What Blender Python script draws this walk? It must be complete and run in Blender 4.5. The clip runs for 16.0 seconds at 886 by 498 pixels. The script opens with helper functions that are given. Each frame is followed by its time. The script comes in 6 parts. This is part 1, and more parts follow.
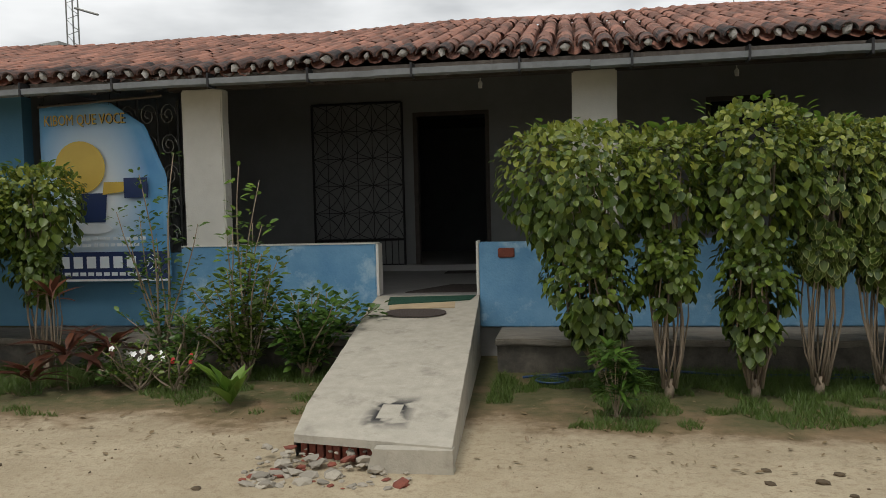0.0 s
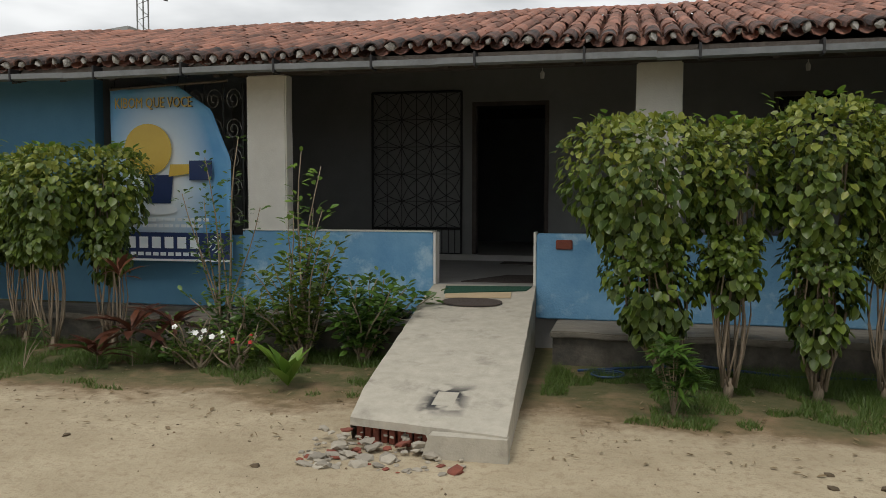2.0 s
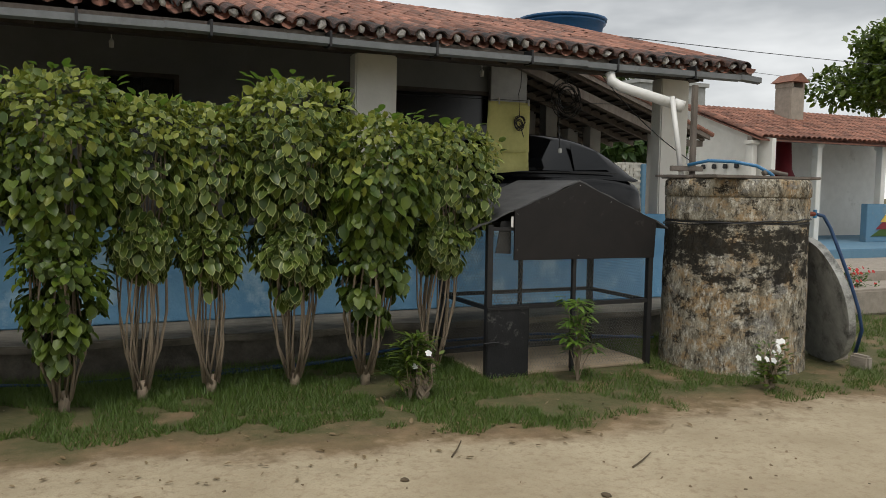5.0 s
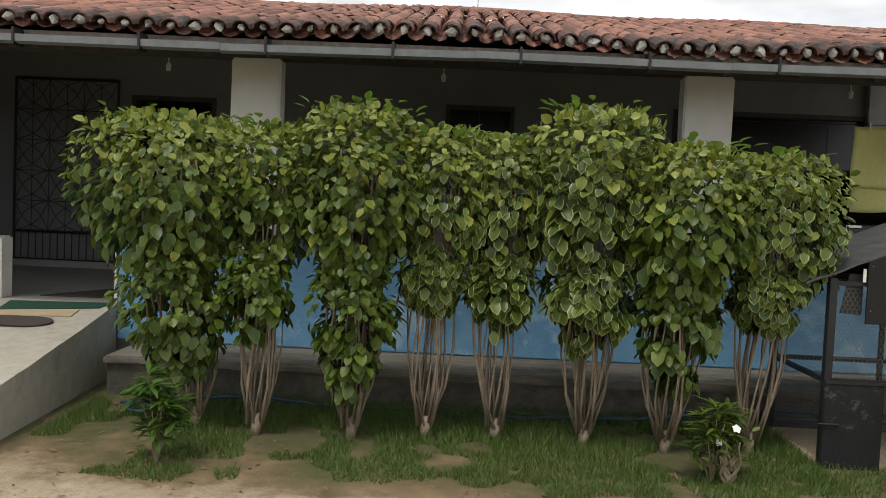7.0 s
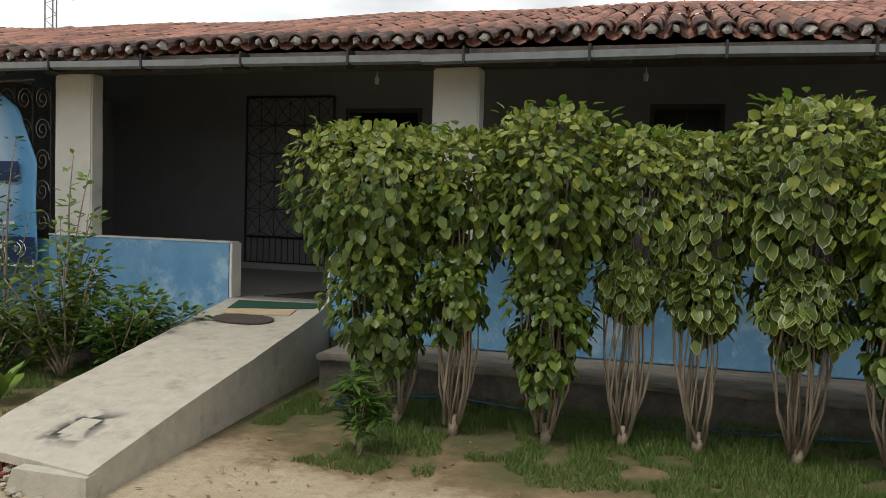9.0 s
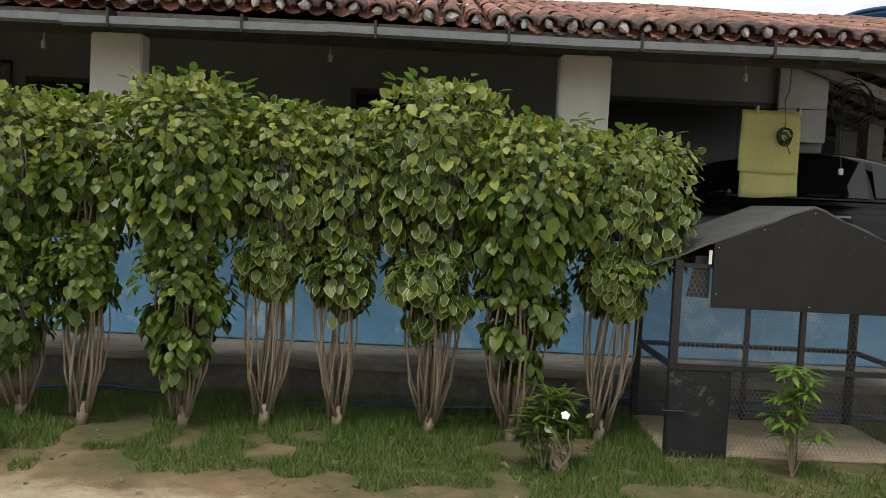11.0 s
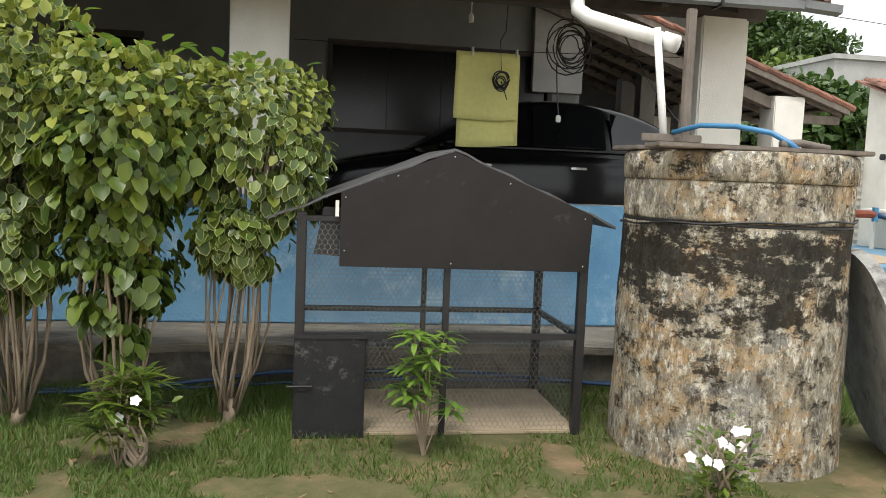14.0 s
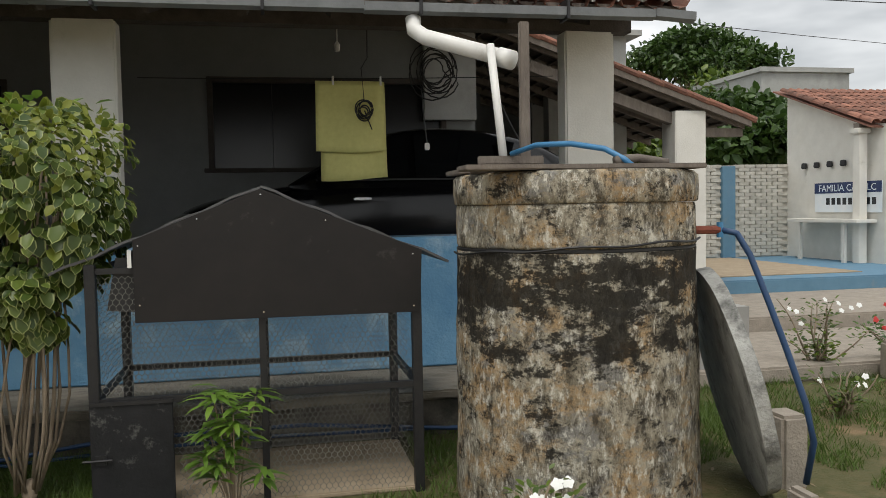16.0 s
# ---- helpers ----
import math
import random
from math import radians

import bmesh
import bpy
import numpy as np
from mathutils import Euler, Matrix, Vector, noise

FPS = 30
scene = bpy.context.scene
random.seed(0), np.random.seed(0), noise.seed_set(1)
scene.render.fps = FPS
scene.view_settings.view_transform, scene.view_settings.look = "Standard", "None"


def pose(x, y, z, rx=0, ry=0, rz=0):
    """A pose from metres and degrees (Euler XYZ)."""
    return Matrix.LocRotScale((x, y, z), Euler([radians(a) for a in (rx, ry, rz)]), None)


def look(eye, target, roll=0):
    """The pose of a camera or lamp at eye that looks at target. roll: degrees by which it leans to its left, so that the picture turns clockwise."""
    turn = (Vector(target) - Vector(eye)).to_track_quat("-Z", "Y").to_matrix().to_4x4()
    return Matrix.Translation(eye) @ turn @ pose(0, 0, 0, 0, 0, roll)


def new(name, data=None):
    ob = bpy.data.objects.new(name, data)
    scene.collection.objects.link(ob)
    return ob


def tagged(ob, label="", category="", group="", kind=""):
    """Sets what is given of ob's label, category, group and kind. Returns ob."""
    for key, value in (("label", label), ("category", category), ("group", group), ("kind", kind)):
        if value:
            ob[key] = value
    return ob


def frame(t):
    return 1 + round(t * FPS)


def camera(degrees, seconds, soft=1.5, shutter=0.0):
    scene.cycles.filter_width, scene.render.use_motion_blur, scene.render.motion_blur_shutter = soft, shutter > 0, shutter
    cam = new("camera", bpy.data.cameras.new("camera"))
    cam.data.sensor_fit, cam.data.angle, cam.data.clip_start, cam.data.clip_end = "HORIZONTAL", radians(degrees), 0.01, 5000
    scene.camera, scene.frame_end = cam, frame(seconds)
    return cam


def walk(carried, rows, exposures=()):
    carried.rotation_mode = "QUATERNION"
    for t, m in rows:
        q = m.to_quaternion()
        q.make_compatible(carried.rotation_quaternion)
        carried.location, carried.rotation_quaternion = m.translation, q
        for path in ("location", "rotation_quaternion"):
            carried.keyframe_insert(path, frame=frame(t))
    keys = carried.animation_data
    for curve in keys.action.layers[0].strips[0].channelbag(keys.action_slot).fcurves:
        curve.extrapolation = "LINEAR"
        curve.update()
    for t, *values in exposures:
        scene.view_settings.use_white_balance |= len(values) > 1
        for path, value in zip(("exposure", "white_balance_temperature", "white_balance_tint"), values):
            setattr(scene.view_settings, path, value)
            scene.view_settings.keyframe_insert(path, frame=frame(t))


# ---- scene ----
cam = camera(57.0, 16.0, soft=0.6)
PATH = [
    (0, (2.06, 0.563, 1.592), (1.747, 2.536, 1.488), -1.4),
    (0.5, (1.945, 0.542, 1.589), (1.4, 2.463, 1.477), -1),
    (1, (1.877, 0.51, 1.585), (1.147, 2.368, 1.46), -0.8),
    (1.5, (1.877, 0.501, 1.574), (1.205, 2.381, 1.444), -0.4),
    (2, (2.011, 0.549, 1.582), (1.572, 2.496, 1.456), 0.1),
    (2.5, (2.286, 0.61, 1.597), (2.197, 2.604, 1.472), 0.8),
    (3, (2.587, 0.639, 1.593), (2.941, 2.602, 1.449), 1.2),
    (3.5, (2.863, 0.813, 1.586), (3.646, 2.646, 1.425), 0.9),
    (3.7, (2.969, 0.869, 1.584), (3.862, 2.652, 1.423), 0.8),
    (5.8, (3.948, 1.32, 1.607), (4.531, 3.227, 1.464), 1.4),
    (6, (4.04, 1.366, 1.607), (4.495, 3.309, 1.459), 1.6),
    (6.5, (4.167, 1.488, 1.62), (4.369, 3.473, 1.483), 2.5),
    (7, (4.195, 1.635, 1.649), (4.156, 3.632, 1.551), 2.5),
    (7.5, (4.204, 1.703, 1.66), (3.944, 3.684, 1.577), 2.1),
    (8, (4.139, 1.695, 1.65), (3.677, 3.638, 1.55), 1.7),
    (8.2, (4.131, 1.689, 1.654), (3.566, 3.605, 1.547), 1.5),
    (10.3, (4.862, 1.65, 1.626), (4.663, 3.637, 1.52), 3.7),
    (10.5, (4.947, 1.726, 1.61), (4.857, 3.721, 1.505), 3.7),
    (11, (5.156, 1.879, 1.586), (5.168, 3.876, 1.477), 2.7),
    (11.5, (5.36, 1.94, 1.582), (5.369, 3.936, 1.454), 2.2),
    (12, (5.64, 1.952, 1.558), (5.7, 3.947, 1.431), 3.5),
    (12.5, (5.94, 2.118, 1.55), (6.156, 4.101, 1.41), 3.2),
    (13, (6.305, 2.256, 1.551), (6.563, 4.23, 1.361), 2.8),
    (13.5, (6.561, 2.389, 1.542), (6.842, 4.359, 1.334), 2.8),
    (14, (6.779, 2.548, 1.536), (7.101, 4.514, 1.355), 2.3),
    (14.5, (7.022, 2.652, 1.536), (7.337, 4.622, 1.403), 1.3),
    (15, (7.286, 2.656, 1.558), (7.581, 4.631, 1.448), 0.6),
    (15.5, (7.45, 2.694, 1.568), (7.725, 4.674, 1.497), -0.2),
    (16, (7.653, 2.82, 1.553), (8.053, 4.777, 1.452), -1.1),
]
SKY, SUN = 0.92, 1.5
EXPOSURES = [(0, -0.27), (3.5, -0.25), (6.0, -0.06), (6.5, 0.06), (7.0, 0.12), (8.2, 0.04), (10.5, 0.2), (11.5, 0.36), (12.0, 0.5), (12.5, 0.58), (13.2, 0.88), (13.8, 0.88), (14.5, 0.7), (15.0, 0.42), (15.5, 0.02), (16.0, 0.04)]
walk(cam, [(t, look(eye, target, roll)) for t, eye, target, roll in PATH], EXPOSURES)

# ---- light ----
world = bpy.data.worlds.new("overcast_sky")
scene.world = world
world.use_nodes = True
wn, wl = world.node_tree.nodes, world.node_tree.links
wn.clear()
w_out = wn.new("ShaderNodeOutputWorld")
w_bg = wn.new("ShaderNodeBackground")
w_sky = wn.new("ShaderNodeTexSky")
w_sky.sky_type = "NISHITA"
w_sky.sun_disc = False
w_sky.sun_elevation, w_sky.sun_rotation = radians(62), radians(205)
w_skymul = wn.new("ShaderNodeVectorMath")
w_skymul.operation = "SCALE"
w_skymul.inputs["Scale"].default_value = 0.10
w_co = wn.new("ShaderNodeTexCoord")
w_map = wn.new("ShaderNodeMapping")
w_map.inputs["Scale"].default_value = (1.0, 1.0, 3.2)
w_noise = wn.new("ShaderNodeTexNoise")
w_noise.inputs["Scale"].default_value = 2.6
w_noise.inputs["Detail"].default_value = 5
w_noise.inputs["Roughness"].default_value = 0.5
w_ramp = wn.new("ShaderNodeValToRGB")
w_ramp.color_ramp.elements[0].position, w_ramp.color_ramp.elements[0].color = 0.36, (0.66, 0.68, 0.69, 1)
w_ramp.color_ramp.elements[1].position, w_ramp.color_ramp.elements[1].color = 0.58, (1.34, 1.35, 1.34, 1)
w_mix = wn.new("ShaderNodeMix")
w_mix.data_type = "RGBA"
w_mix.inputs["Factor"].default_value = 0.88
wl.new(w_co.outputs["Generated"], w_map.inputs["Vector"])
wl.new(w_map.outputs["Vector"], w_noise.inputs["Vector"])
wl.new(w_noise.outputs["Fac"], w_ramp.inputs["Fac"])
wl.new(w_sky.outputs["Color"], w_skymul.inputs[0])
wl.new(w_skymul.outputs[0], w_mix.inputs["A"])
wl.new(w_ramp.outputs["Color"], w_mix.inputs["B"])
wl.new(w_mix.outputs["Result"], w_bg.inputs["Color"])
w_bg.inputs["Strength"].default_value = SKY
wl.new(w_bg.outputs["Background"], w_out.inputs["Surface"])
sun = new("sun", bpy.data.lights.new("sun", "SUN"))
sun.data.energy, sun.data.angle, sun.data.color = SUN, radians(16), (1.0, 0.96, 0.9)
sun.matrix_world = look((3 - 4, 8 - 9, 20), (3, 8, 0))


# ---- materials ----
def mat(name, a, b=None, scale=8.0, rough=0.8, metal=0.0, bump=0.2, fine=60.0, stain=None, stain_scale=1.2, stain_at=(0.5, 0.62), stain2=None, island=0.0, spec=0.5, stretch=(1, 1, 1), objrand=0.0):
    """Two-scale mottled paint: a to b by fine grain, stains by a broad noise."""
    m = bpy.data.materials.new(name)
    m.use_nodes = True
    n, l = m.node_tree.nodes, m.node_tree.links
    p = n["Principled BSDF"]
    p.inputs["Roughness"].default_value, p.inputs["Metallic"].default_value = rough, metal
    p.inputs["Specular IOR Level"].default_value = spec
    b = b or tuple(c * 0.75 for c in a)
    geo = n.new("ShaderNodeNewGeometry")
    mp = n.new("ShaderNodeMapping")
    mp.inputs["Scale"].default_value = stretch
    l.new(geo.outputs["Position"], mp.inputs["Vector"])
    n1 = n.new("ShaderNodeTexNoise")
    n1.inputs["Scale"].default_value, n1.inputs["Detail"].default_value = scale, 6
    n1.inputs["Roughness"].default_value = 0.65
    l.new(mp.outputs["Vector"], n1.inputs["Vector"])
    r1 = n.new("ShaderNodeMapRange")
    r1.inputs["From Min"].default_value, r1.inputs["From Max"].default_value = 0.3, 0.7
    l.new(n1.outputs["Fac"], r1.inputs["Value"])
    mix = n.new("ShaderNodeMix")
    mix.data_type = "RGBA"
    mix.inputs["A"].default_value, mix.inputs["B"].default_value = (*a, 1), (*b, 1)
    l.new(r1.outputs["Result"], mix.inputs["Factor"])
    out = mix.outputs["Result"]
    if stain:
        n2 = n.new("ShaderNodeTexNoise")
        n2.inputs["Scale"].default_value, n2.inputs["Detail"].default_value = stain_scale, 8
        n2.inputs["Roughness"].default_value = 0.7
        l.new(mp.outputs["Vector"], n2.inputs["Vector"])
        r2 = n.new("ShaderNodeMapRange")
        r2.inputs["From Min"].default_value, r2.inputs["From Max"].default_value = stain_at
        l.new(n2.outputs["Fac"], r2.inputs["Value"])
        mx = n.new("ShaderNodeMix")
        mx.data_type = "RGBA"
        mx.inputs["B"].default_value = (*stain, 1)
        l.new(r2.outputs["Result"], mx.inputs["Factor"])
        l.new(out, mx.inputs["A"])
        out = mx.outputs["Result"]
    if stain2:
        n4 = n.new("ShaderNodeTexNoise")
        n4.inputs["Scale"].default_value, n4.inputs["Detail"].default_value, n4.inputs["Roughness"].default_value = stain_scale * 1.6, 7, 0.7
        of = n.new("ShaderNodeVectorMath")
        of.inputs[1].default_value = (17.3, 4.1, 9.7)
        l.new(mp.outputs["Vector"], of.inputs[0])
        l.new(of.outputs[0], n4.inputs["Vector"])
        r4 = n.new("ShaderNodeMapRange")
        r4.inputs["From Min"].default_value, r4.inputs["From Max"].default_value = 0.52, 0.62
        l.new(n4.outputs["Fac"], r4.inputs["Value"])
        m4 = n.new("ShaderNodeMix")
        m4.data_type = "RGBA"
        m4.inputs["B"].default_value = (*stain2, 1)
        l.new(r4.outputs["Result"], m4.inputs["Factor"])
        l.new(out, m4.inputs["A"])
        out = m4.outputs["Result"]
    if island or objrand:
        hs = n.new("ShaderNodeHueSaturation")
        mr = n.new("ShaderNodeMapRange")
        k = island or objrand
        mr.inputs["To Min"].default_value, mr.inputs["To Max"].default_value = 1 - k, 1 + k
        if island:
            l.new(geo.outputs["Random Per Island"], mr.inputs["Value"])
        else:
            oi = n.new("ShaderNodeObjectInfo")
            l.new(oi.outputs["Random"], mr.inputs["Value"])
        l.new(mr.outputs["Result"], hs.inputs["Value"])
        l.new(out, hs.inputs["Color"])
        out = hs.outputs["Color"]
    l.new(out, p.inputs["Base Color"])
    if bump:
        n3 = n.new("ShaderNodeTexNoise")
        n3.inputs["Scale"].default_value, n3.inputs["Detail"].default_value = fine, 5
        l.new(mp.outputs["Vector"], n3.inputs["Vector"])
        bp = n.new("ShaderNodeBump")
        bp.inputs["Strength"].default_value, bp.inputs["Distance"].default_value = bump, 0.01
        l.new(n3.outputs["Fac"], bp.inputs["Height"])
        l.new(bp.outputs["Normal"], p.inputs["Normal"])
    return m


def leaf_mat(name, a, b, margin, margin_from=0.75, translucent=0.28):
    """Leaf green that differs from leaf to leaf, with a pale margin, and light that comes through."""
    m = bpy.data.materials.new(name)
    m.use_nodes = True
    n, l = m.node_tree.nodes, m.node_tree.links
    p = n["Principled BSDF"]
    p.inputs["Roughness"].default_value = 0.42
    geo = n.new("ShaderNodeNewGeometry")
    mix = n.new("ShaderNodeMix")
    mix.data_type = "RGBA"
    mix.inputs["A"].default_value, mix.inputs["B"].default_value = (*a, 1), (*b, 1)
    rp = n.new("ShaderNodeMath")
    rp.operation = "POWER"
    rp.inputs[1].default_value = 1.6
    l.new(geo.outputs["Random Per Island"], rp.inputs[0])
    l.new(rp.outputs[0], mix.inputs["Factor"])
    uv = n.new("ShaderNodeUVMap")
    sep = n.new("ShaderNodeSeparateXYZ")
    l.new(uv.outputs["UV"], sep.inputs[0])
    mr = n.new("ShaderNodeMapRange")
    mr.inputs["From Min"].default_value, mr.inputs["From Max"].default_value = margin_from, 1.0
    l.new(sep.outputs["X"], mr.inputs["Value"])
    m2 = n.new("ShaderNodeMix")
    m2.data_type = "RGBA"
    m2.inputs["B"].default_value = (*margin, 1)
    l.new(mr.outputs["Result"], m2.inputs["Factor"])
    l.new(mix.outputs["Result"], m2.inputs["A"])
    l.new(m2.outputs["Result"], p.inputs["Base Color"])
    tr = n.new("ShaderNodeBsdfTranslucent")
    l.new(m2.outputs["Result"], tr.inputs["Color"])
    ms = n.new("ShaderNodeMixShader")
    ms.inputs["Fac"].default_value = translucent
    l.new(p.outputs["BSDF"], ms.inputs[1])
    l.new(tr.outputs["BSDF"], ms.inputs[2])
    l.new(ms.outputs["Shader"], n["Material Output"].inputs["Surface"])
    return m


M_BLUE = mat("blue_limewash", (0.12, 0.30, 0.50), (0.19, 0.39, 0.58), 3.0, 0.85, bump=0.5, fine=45, stain=(0.36, 0.54, 0.66), stain_scale=2.4, stain_at=(0.54, 0.66))
M_BLUEWALL = mat("blue_wall_paint", (0.10, 0.25, 0.38), (0.08, 0.21, 0.33), 2.2, 0.8, bump=0.3, fine=40, stain=(0.08, 0.16, 0.24), stain_scale=1.0, stain_at=(0.6, 0.85))
M_WHITE = mat("white_paint", (0.76, 0.74, 0.68), (0.67, 0.65, 0.59), 4.0, 0.8, bump=0.25, stain=(0.36, 0.33, 0.27), stain_scale=1.7, stain_at=(0.62, 0.85))
# wall colour taken below its likely beige to deepen the veranda's shade
M_INNER = mat("veranda_wall_shaded", (0.215, 0.22, 0.215), (0.18, 0.185, 0.18), 3.0, 0.85, bump=0.2)
# dark grey that paints in the dimness of the room and covered yard
M_ROOMSHADE = mat("room_shade_paint", (0.12, 0.13, 0.13), (0.09, 0.10, 0.10), 3.0, 0.9)
M_CONC = mat("ramp_concrete", (0.48, 0.44, 0.36), (0.37, 0.34, 0.275), 9.0, 0.9, bump=0.35, fine=80, stain=(0.25, 0.225, 0.18), stain_scale=3.4, stain_at=(0.54, 0.74))
M_PLINTH = mat("damp_concrete", (0.17, 0.15, 0.12), (0.07, 0.063, 0.052), 7.0, 0.9, bump=0.6, fine=40, stain=(0.05, 0.05, 0.045), stain_scale=2.2, stain_at=(0.48, 0.66))
M_LEDGE = mat("ledge_cement", (0.23, 0.205, 0.165), (0.13, 0.115, 0.09), 8.0, 0.9, bump=0.5, fine=50, stain=(0.075, 0.07, 0.055), stain_scale=2.0, stain_at=(0.5, 0.68), stretch=(0.5, 1, 1))
M_FLOOR = mat("veranda_cement", (0.36, 0.35, 0.33), (0.30, 0.29, 0.27), 5.0, 0.55, bump=0.1)
M_TILE = mat("clay_tile", (0.33, 0.15, 0.095), (0.20, 0.09, 0.065), 16.0, 0.85, bump=0.4, fine=70, stain=(0.11, 0.07, 0.055), stain_scale=2.6, stain_at=(0.47, 0.66), objrand=0.4)
M_TILES = mat("clay_tile_field", (0.33, 0.15, 0.095), (0.20, 0.09, 0.065), 16.0, 0.85, bump=0.4, fine=70, stain=(0.11, 0.07, 0.055), stain_scale=2.6, stain_at=(0.49, 0.70), island=0.4)
M_EAVETILE = mat("blackened_eave_tile", (0.17, 0.075, 0.05), (0.07, 0.05, 0.045), 12.0, 0.9, bump=0.5, stain=(0.025, 0.025, 0.025), stain_scale=5.0, stain_at=(0.42, 0.6), objrand=0.3)
M_MORTAR = mat("eave_mortar", (0.52, 0.50, 0.47), (0.34, 0.325, 0.30), 14.0, 0.95, bump=0.7, fine=40, stain=(0.06, 0.055, 0.05), stain_scale=7.0, stain_at=(0.5, 0.66))
M_GUTTER = mat("weathered_gutter", (0.20, 0.21, 0.215), (0.14, 0.15, 0.155), 7.0, 0.6, 0.0, bump=0.15, stain=(0.10, 0.10, 0.10), stain_scale=3.0, stain_at=(0.55, 0.75))
M_TIMBER = mat("grey_timber", (0.20, 0.17, 0.14), (0.12, 0.10, 0.085), 12.0, 0.9, bump=0.5, stretch=(1, 1, 0.3))
M_DARKWOOD = mat("dark_rafter", (0.085, 0.07, 0.06), (0.05, 0.042, 0.036), 10.0, 0.9, bump=0.4)
M_IRON = mat("black_iron", (0.018, 0.018, 0.020), (0.030, 0.029, 0.028), 20.0, 0.5, 0.3, bump=0.15)
M_SHEET = mat("black_painted_sheet", (0.014, 0.013, 0.0125), (0.022, 0.019, 0.018), 3.0, 0.6, 0.0, spec=0.25, bump=0.08, fine=15, stain=(0.075, 0.07, 0.065), stain_scale=5.0, stain_at=(0.62, 0.78))
M_DOORSHEET = mat("scuffed_black_sheet", (0.014, 0.014, 0.0145), (0.022, 0.022, 0.023), 6.0, 0.65, 0.0, spec=0.25, bump=0.25, stain=(0.13, 0.13, 0.12), stain_scale=9.0, stain_at=(0.58, 0.72))
M_ROOFSHEET = mat("grey_felt_sheet", (0.10, 0.10, 0.10), (0.06, 0.06, 0.06), 7.0, 0.6, 0.0, bump=0.3, fine=20)
M_WIRE = mat("galvanised_wire", (0.30, 0.30, 0.28), (0.15, 0.15, 0.14), 20.0, 0.5, 0.6, bump=0)
M_DISC = mat("grey_slab_concrete", (0.44, 0.44, 0.41), (0.25, 0.25, 0.235), 7.0, 0.95, bump=0.7, stain=(0.07, 0.07, 0.065), stain_scale=4.0, stain_at=(0.52, 0.7))
M_STONE = mat("worn_stone", (0.38, 0.33, 0.27), (0.26, 0.23, 0.19), 9.0, 0.95, bump=0.8)
M_RUBBLE = mat("broken_concrete", (0.38, 0.34, 0.27), (0.28, 0.25, 0.20), 12.0, 0.95, bump=0.7, objrand=0.25)
M_BRICK = mat("broken_brick", (0.26, 0.075, 0.045), (0.15, 0.05, 0.035), 14.0, 0.95, bump=0.6)
M_PVC = mat("white_pvc", (0.78, 0.77, 0.73), (0.68, 0.67, 0.63), 6.0, 0.4, bump=0.05, stain=(0.5, 0.48, 0.42), stain_scale=3.0, stain_at=(0.6, 0.8))
M_HOSE = mat("blue_hose", (0.05, 0.21, 0.40), (0.04, 0.17, 0.33), 8.0, 0.4, bump=0.05)
M_DARKHOSE = mat("dark_blue_hose", (0.02, 0.06, 0.15), (0.015, 0.045, 0.11), 8.0, 0.45, bump=0.05)
M_CABLE = mat("black_cable", (0.015, 0.015, 0.015), None, 8.0, 0.5, bump=0)
M_CLOTH = mat("yellow_cloth", (0.74, 0.70, 0.27), (0.66, 0.62, 0.23), 25.0, 0.95, bump=0.5, fine=220)
M_CAR = mat("black_car_paint", (0.004, 0.004, 0.005), (0.006, 0.006, 0.007), 3.0, 0.14, 0.0, bump=0.0, spec=0.3)
M_GLASSDARK = mat("tinted_glass", (0.006, 0.007, 0.008), None, 2.0, 0.03, 0.0, bump=0)
M_CHROME = mat("chrome", (0.75, 0.75, 0.75), (0.7, 0.7, 0.7), 5.0, 0.15, 1.0, bump=0)
M_RUBBER = mat("tyre_rubber", (0.02, 0.02, 0.02), None, 12.0, 0.85)
M_BARK = mat("pale_bark", (0.34, 0.27, 0.19), (0.20, 0.155, 0.11), 26.0, 0.95, bump=0.7, stretch=(1, 1, 0.25))
M_LEAF = leaf_mat("hedge_leaf", (0.046, 0.086, 0.010), (0.145, 0.20, 0.022), (0.17, 0.225, 0.05), 0.82)
M_LEAFV = leaf_mat("variegated_leaf", (0.048, 0.086, 0.013), (0.13, 0.18, 0.026), (0.44, 0.48, 0.17), 0.74)
M_LEAFDARK = leaf_mat("dark_shrub_leaf", (0.045, 0.10, 0.015), (0.10, 0.185, 0.024), (0.09, 0.17, 0.03), 0.8)
M_LEAFBRIGHT = leaf_mat("bright_leaf", (0.10, 0.19, 0.025), (0.18, 0.29, 0.04), (0.16, 0.26, 0.05), 0.8)
M_LEAFRED = leaf_mat("red_brown_leaf", (0.07, 0.026, 0.016), (0.15, 0.05, 0.022), (0.1, 0.04, 0.02), 0.8)
M_TREE = leaf_mat("tree_leaf", (0.034, 0.07, 0.014), (0.075, 0.13, 0.025), (0.06, 0.12, 0.03), 0.8)
M_DRYLEAF = leaf_mat("dry_leaf", (0.12, 0.08, 0.04), (0.30, 0.20, 0.10), (0.2, 0.14, 0.07), 2.0, 0.05)
M_GRASS = leaf_mat("grass_blade", (0.085, 0.130, 0.016), (0.20, 0.235, 0.045), (0.1, 0.16, 0.03), 2.0)
M_PETAL = mat("white_petal", (0.85, 0.85, 0.82), (0.78, 0.78, 0.74), 30.0, 0.7, bump=0)
M_REDPETAL = mat("red_petal", (0.50, 0.025, 0.02), (0.38, 0.02, 0.02), 30.0, 0.7, bump=0)
M_BLUETANK = mat("blue_polyethylene", (0.015, 0.09, 0.22), (0.012, 0.075, 0.18), 5.0, 0.45, bump=0.05)
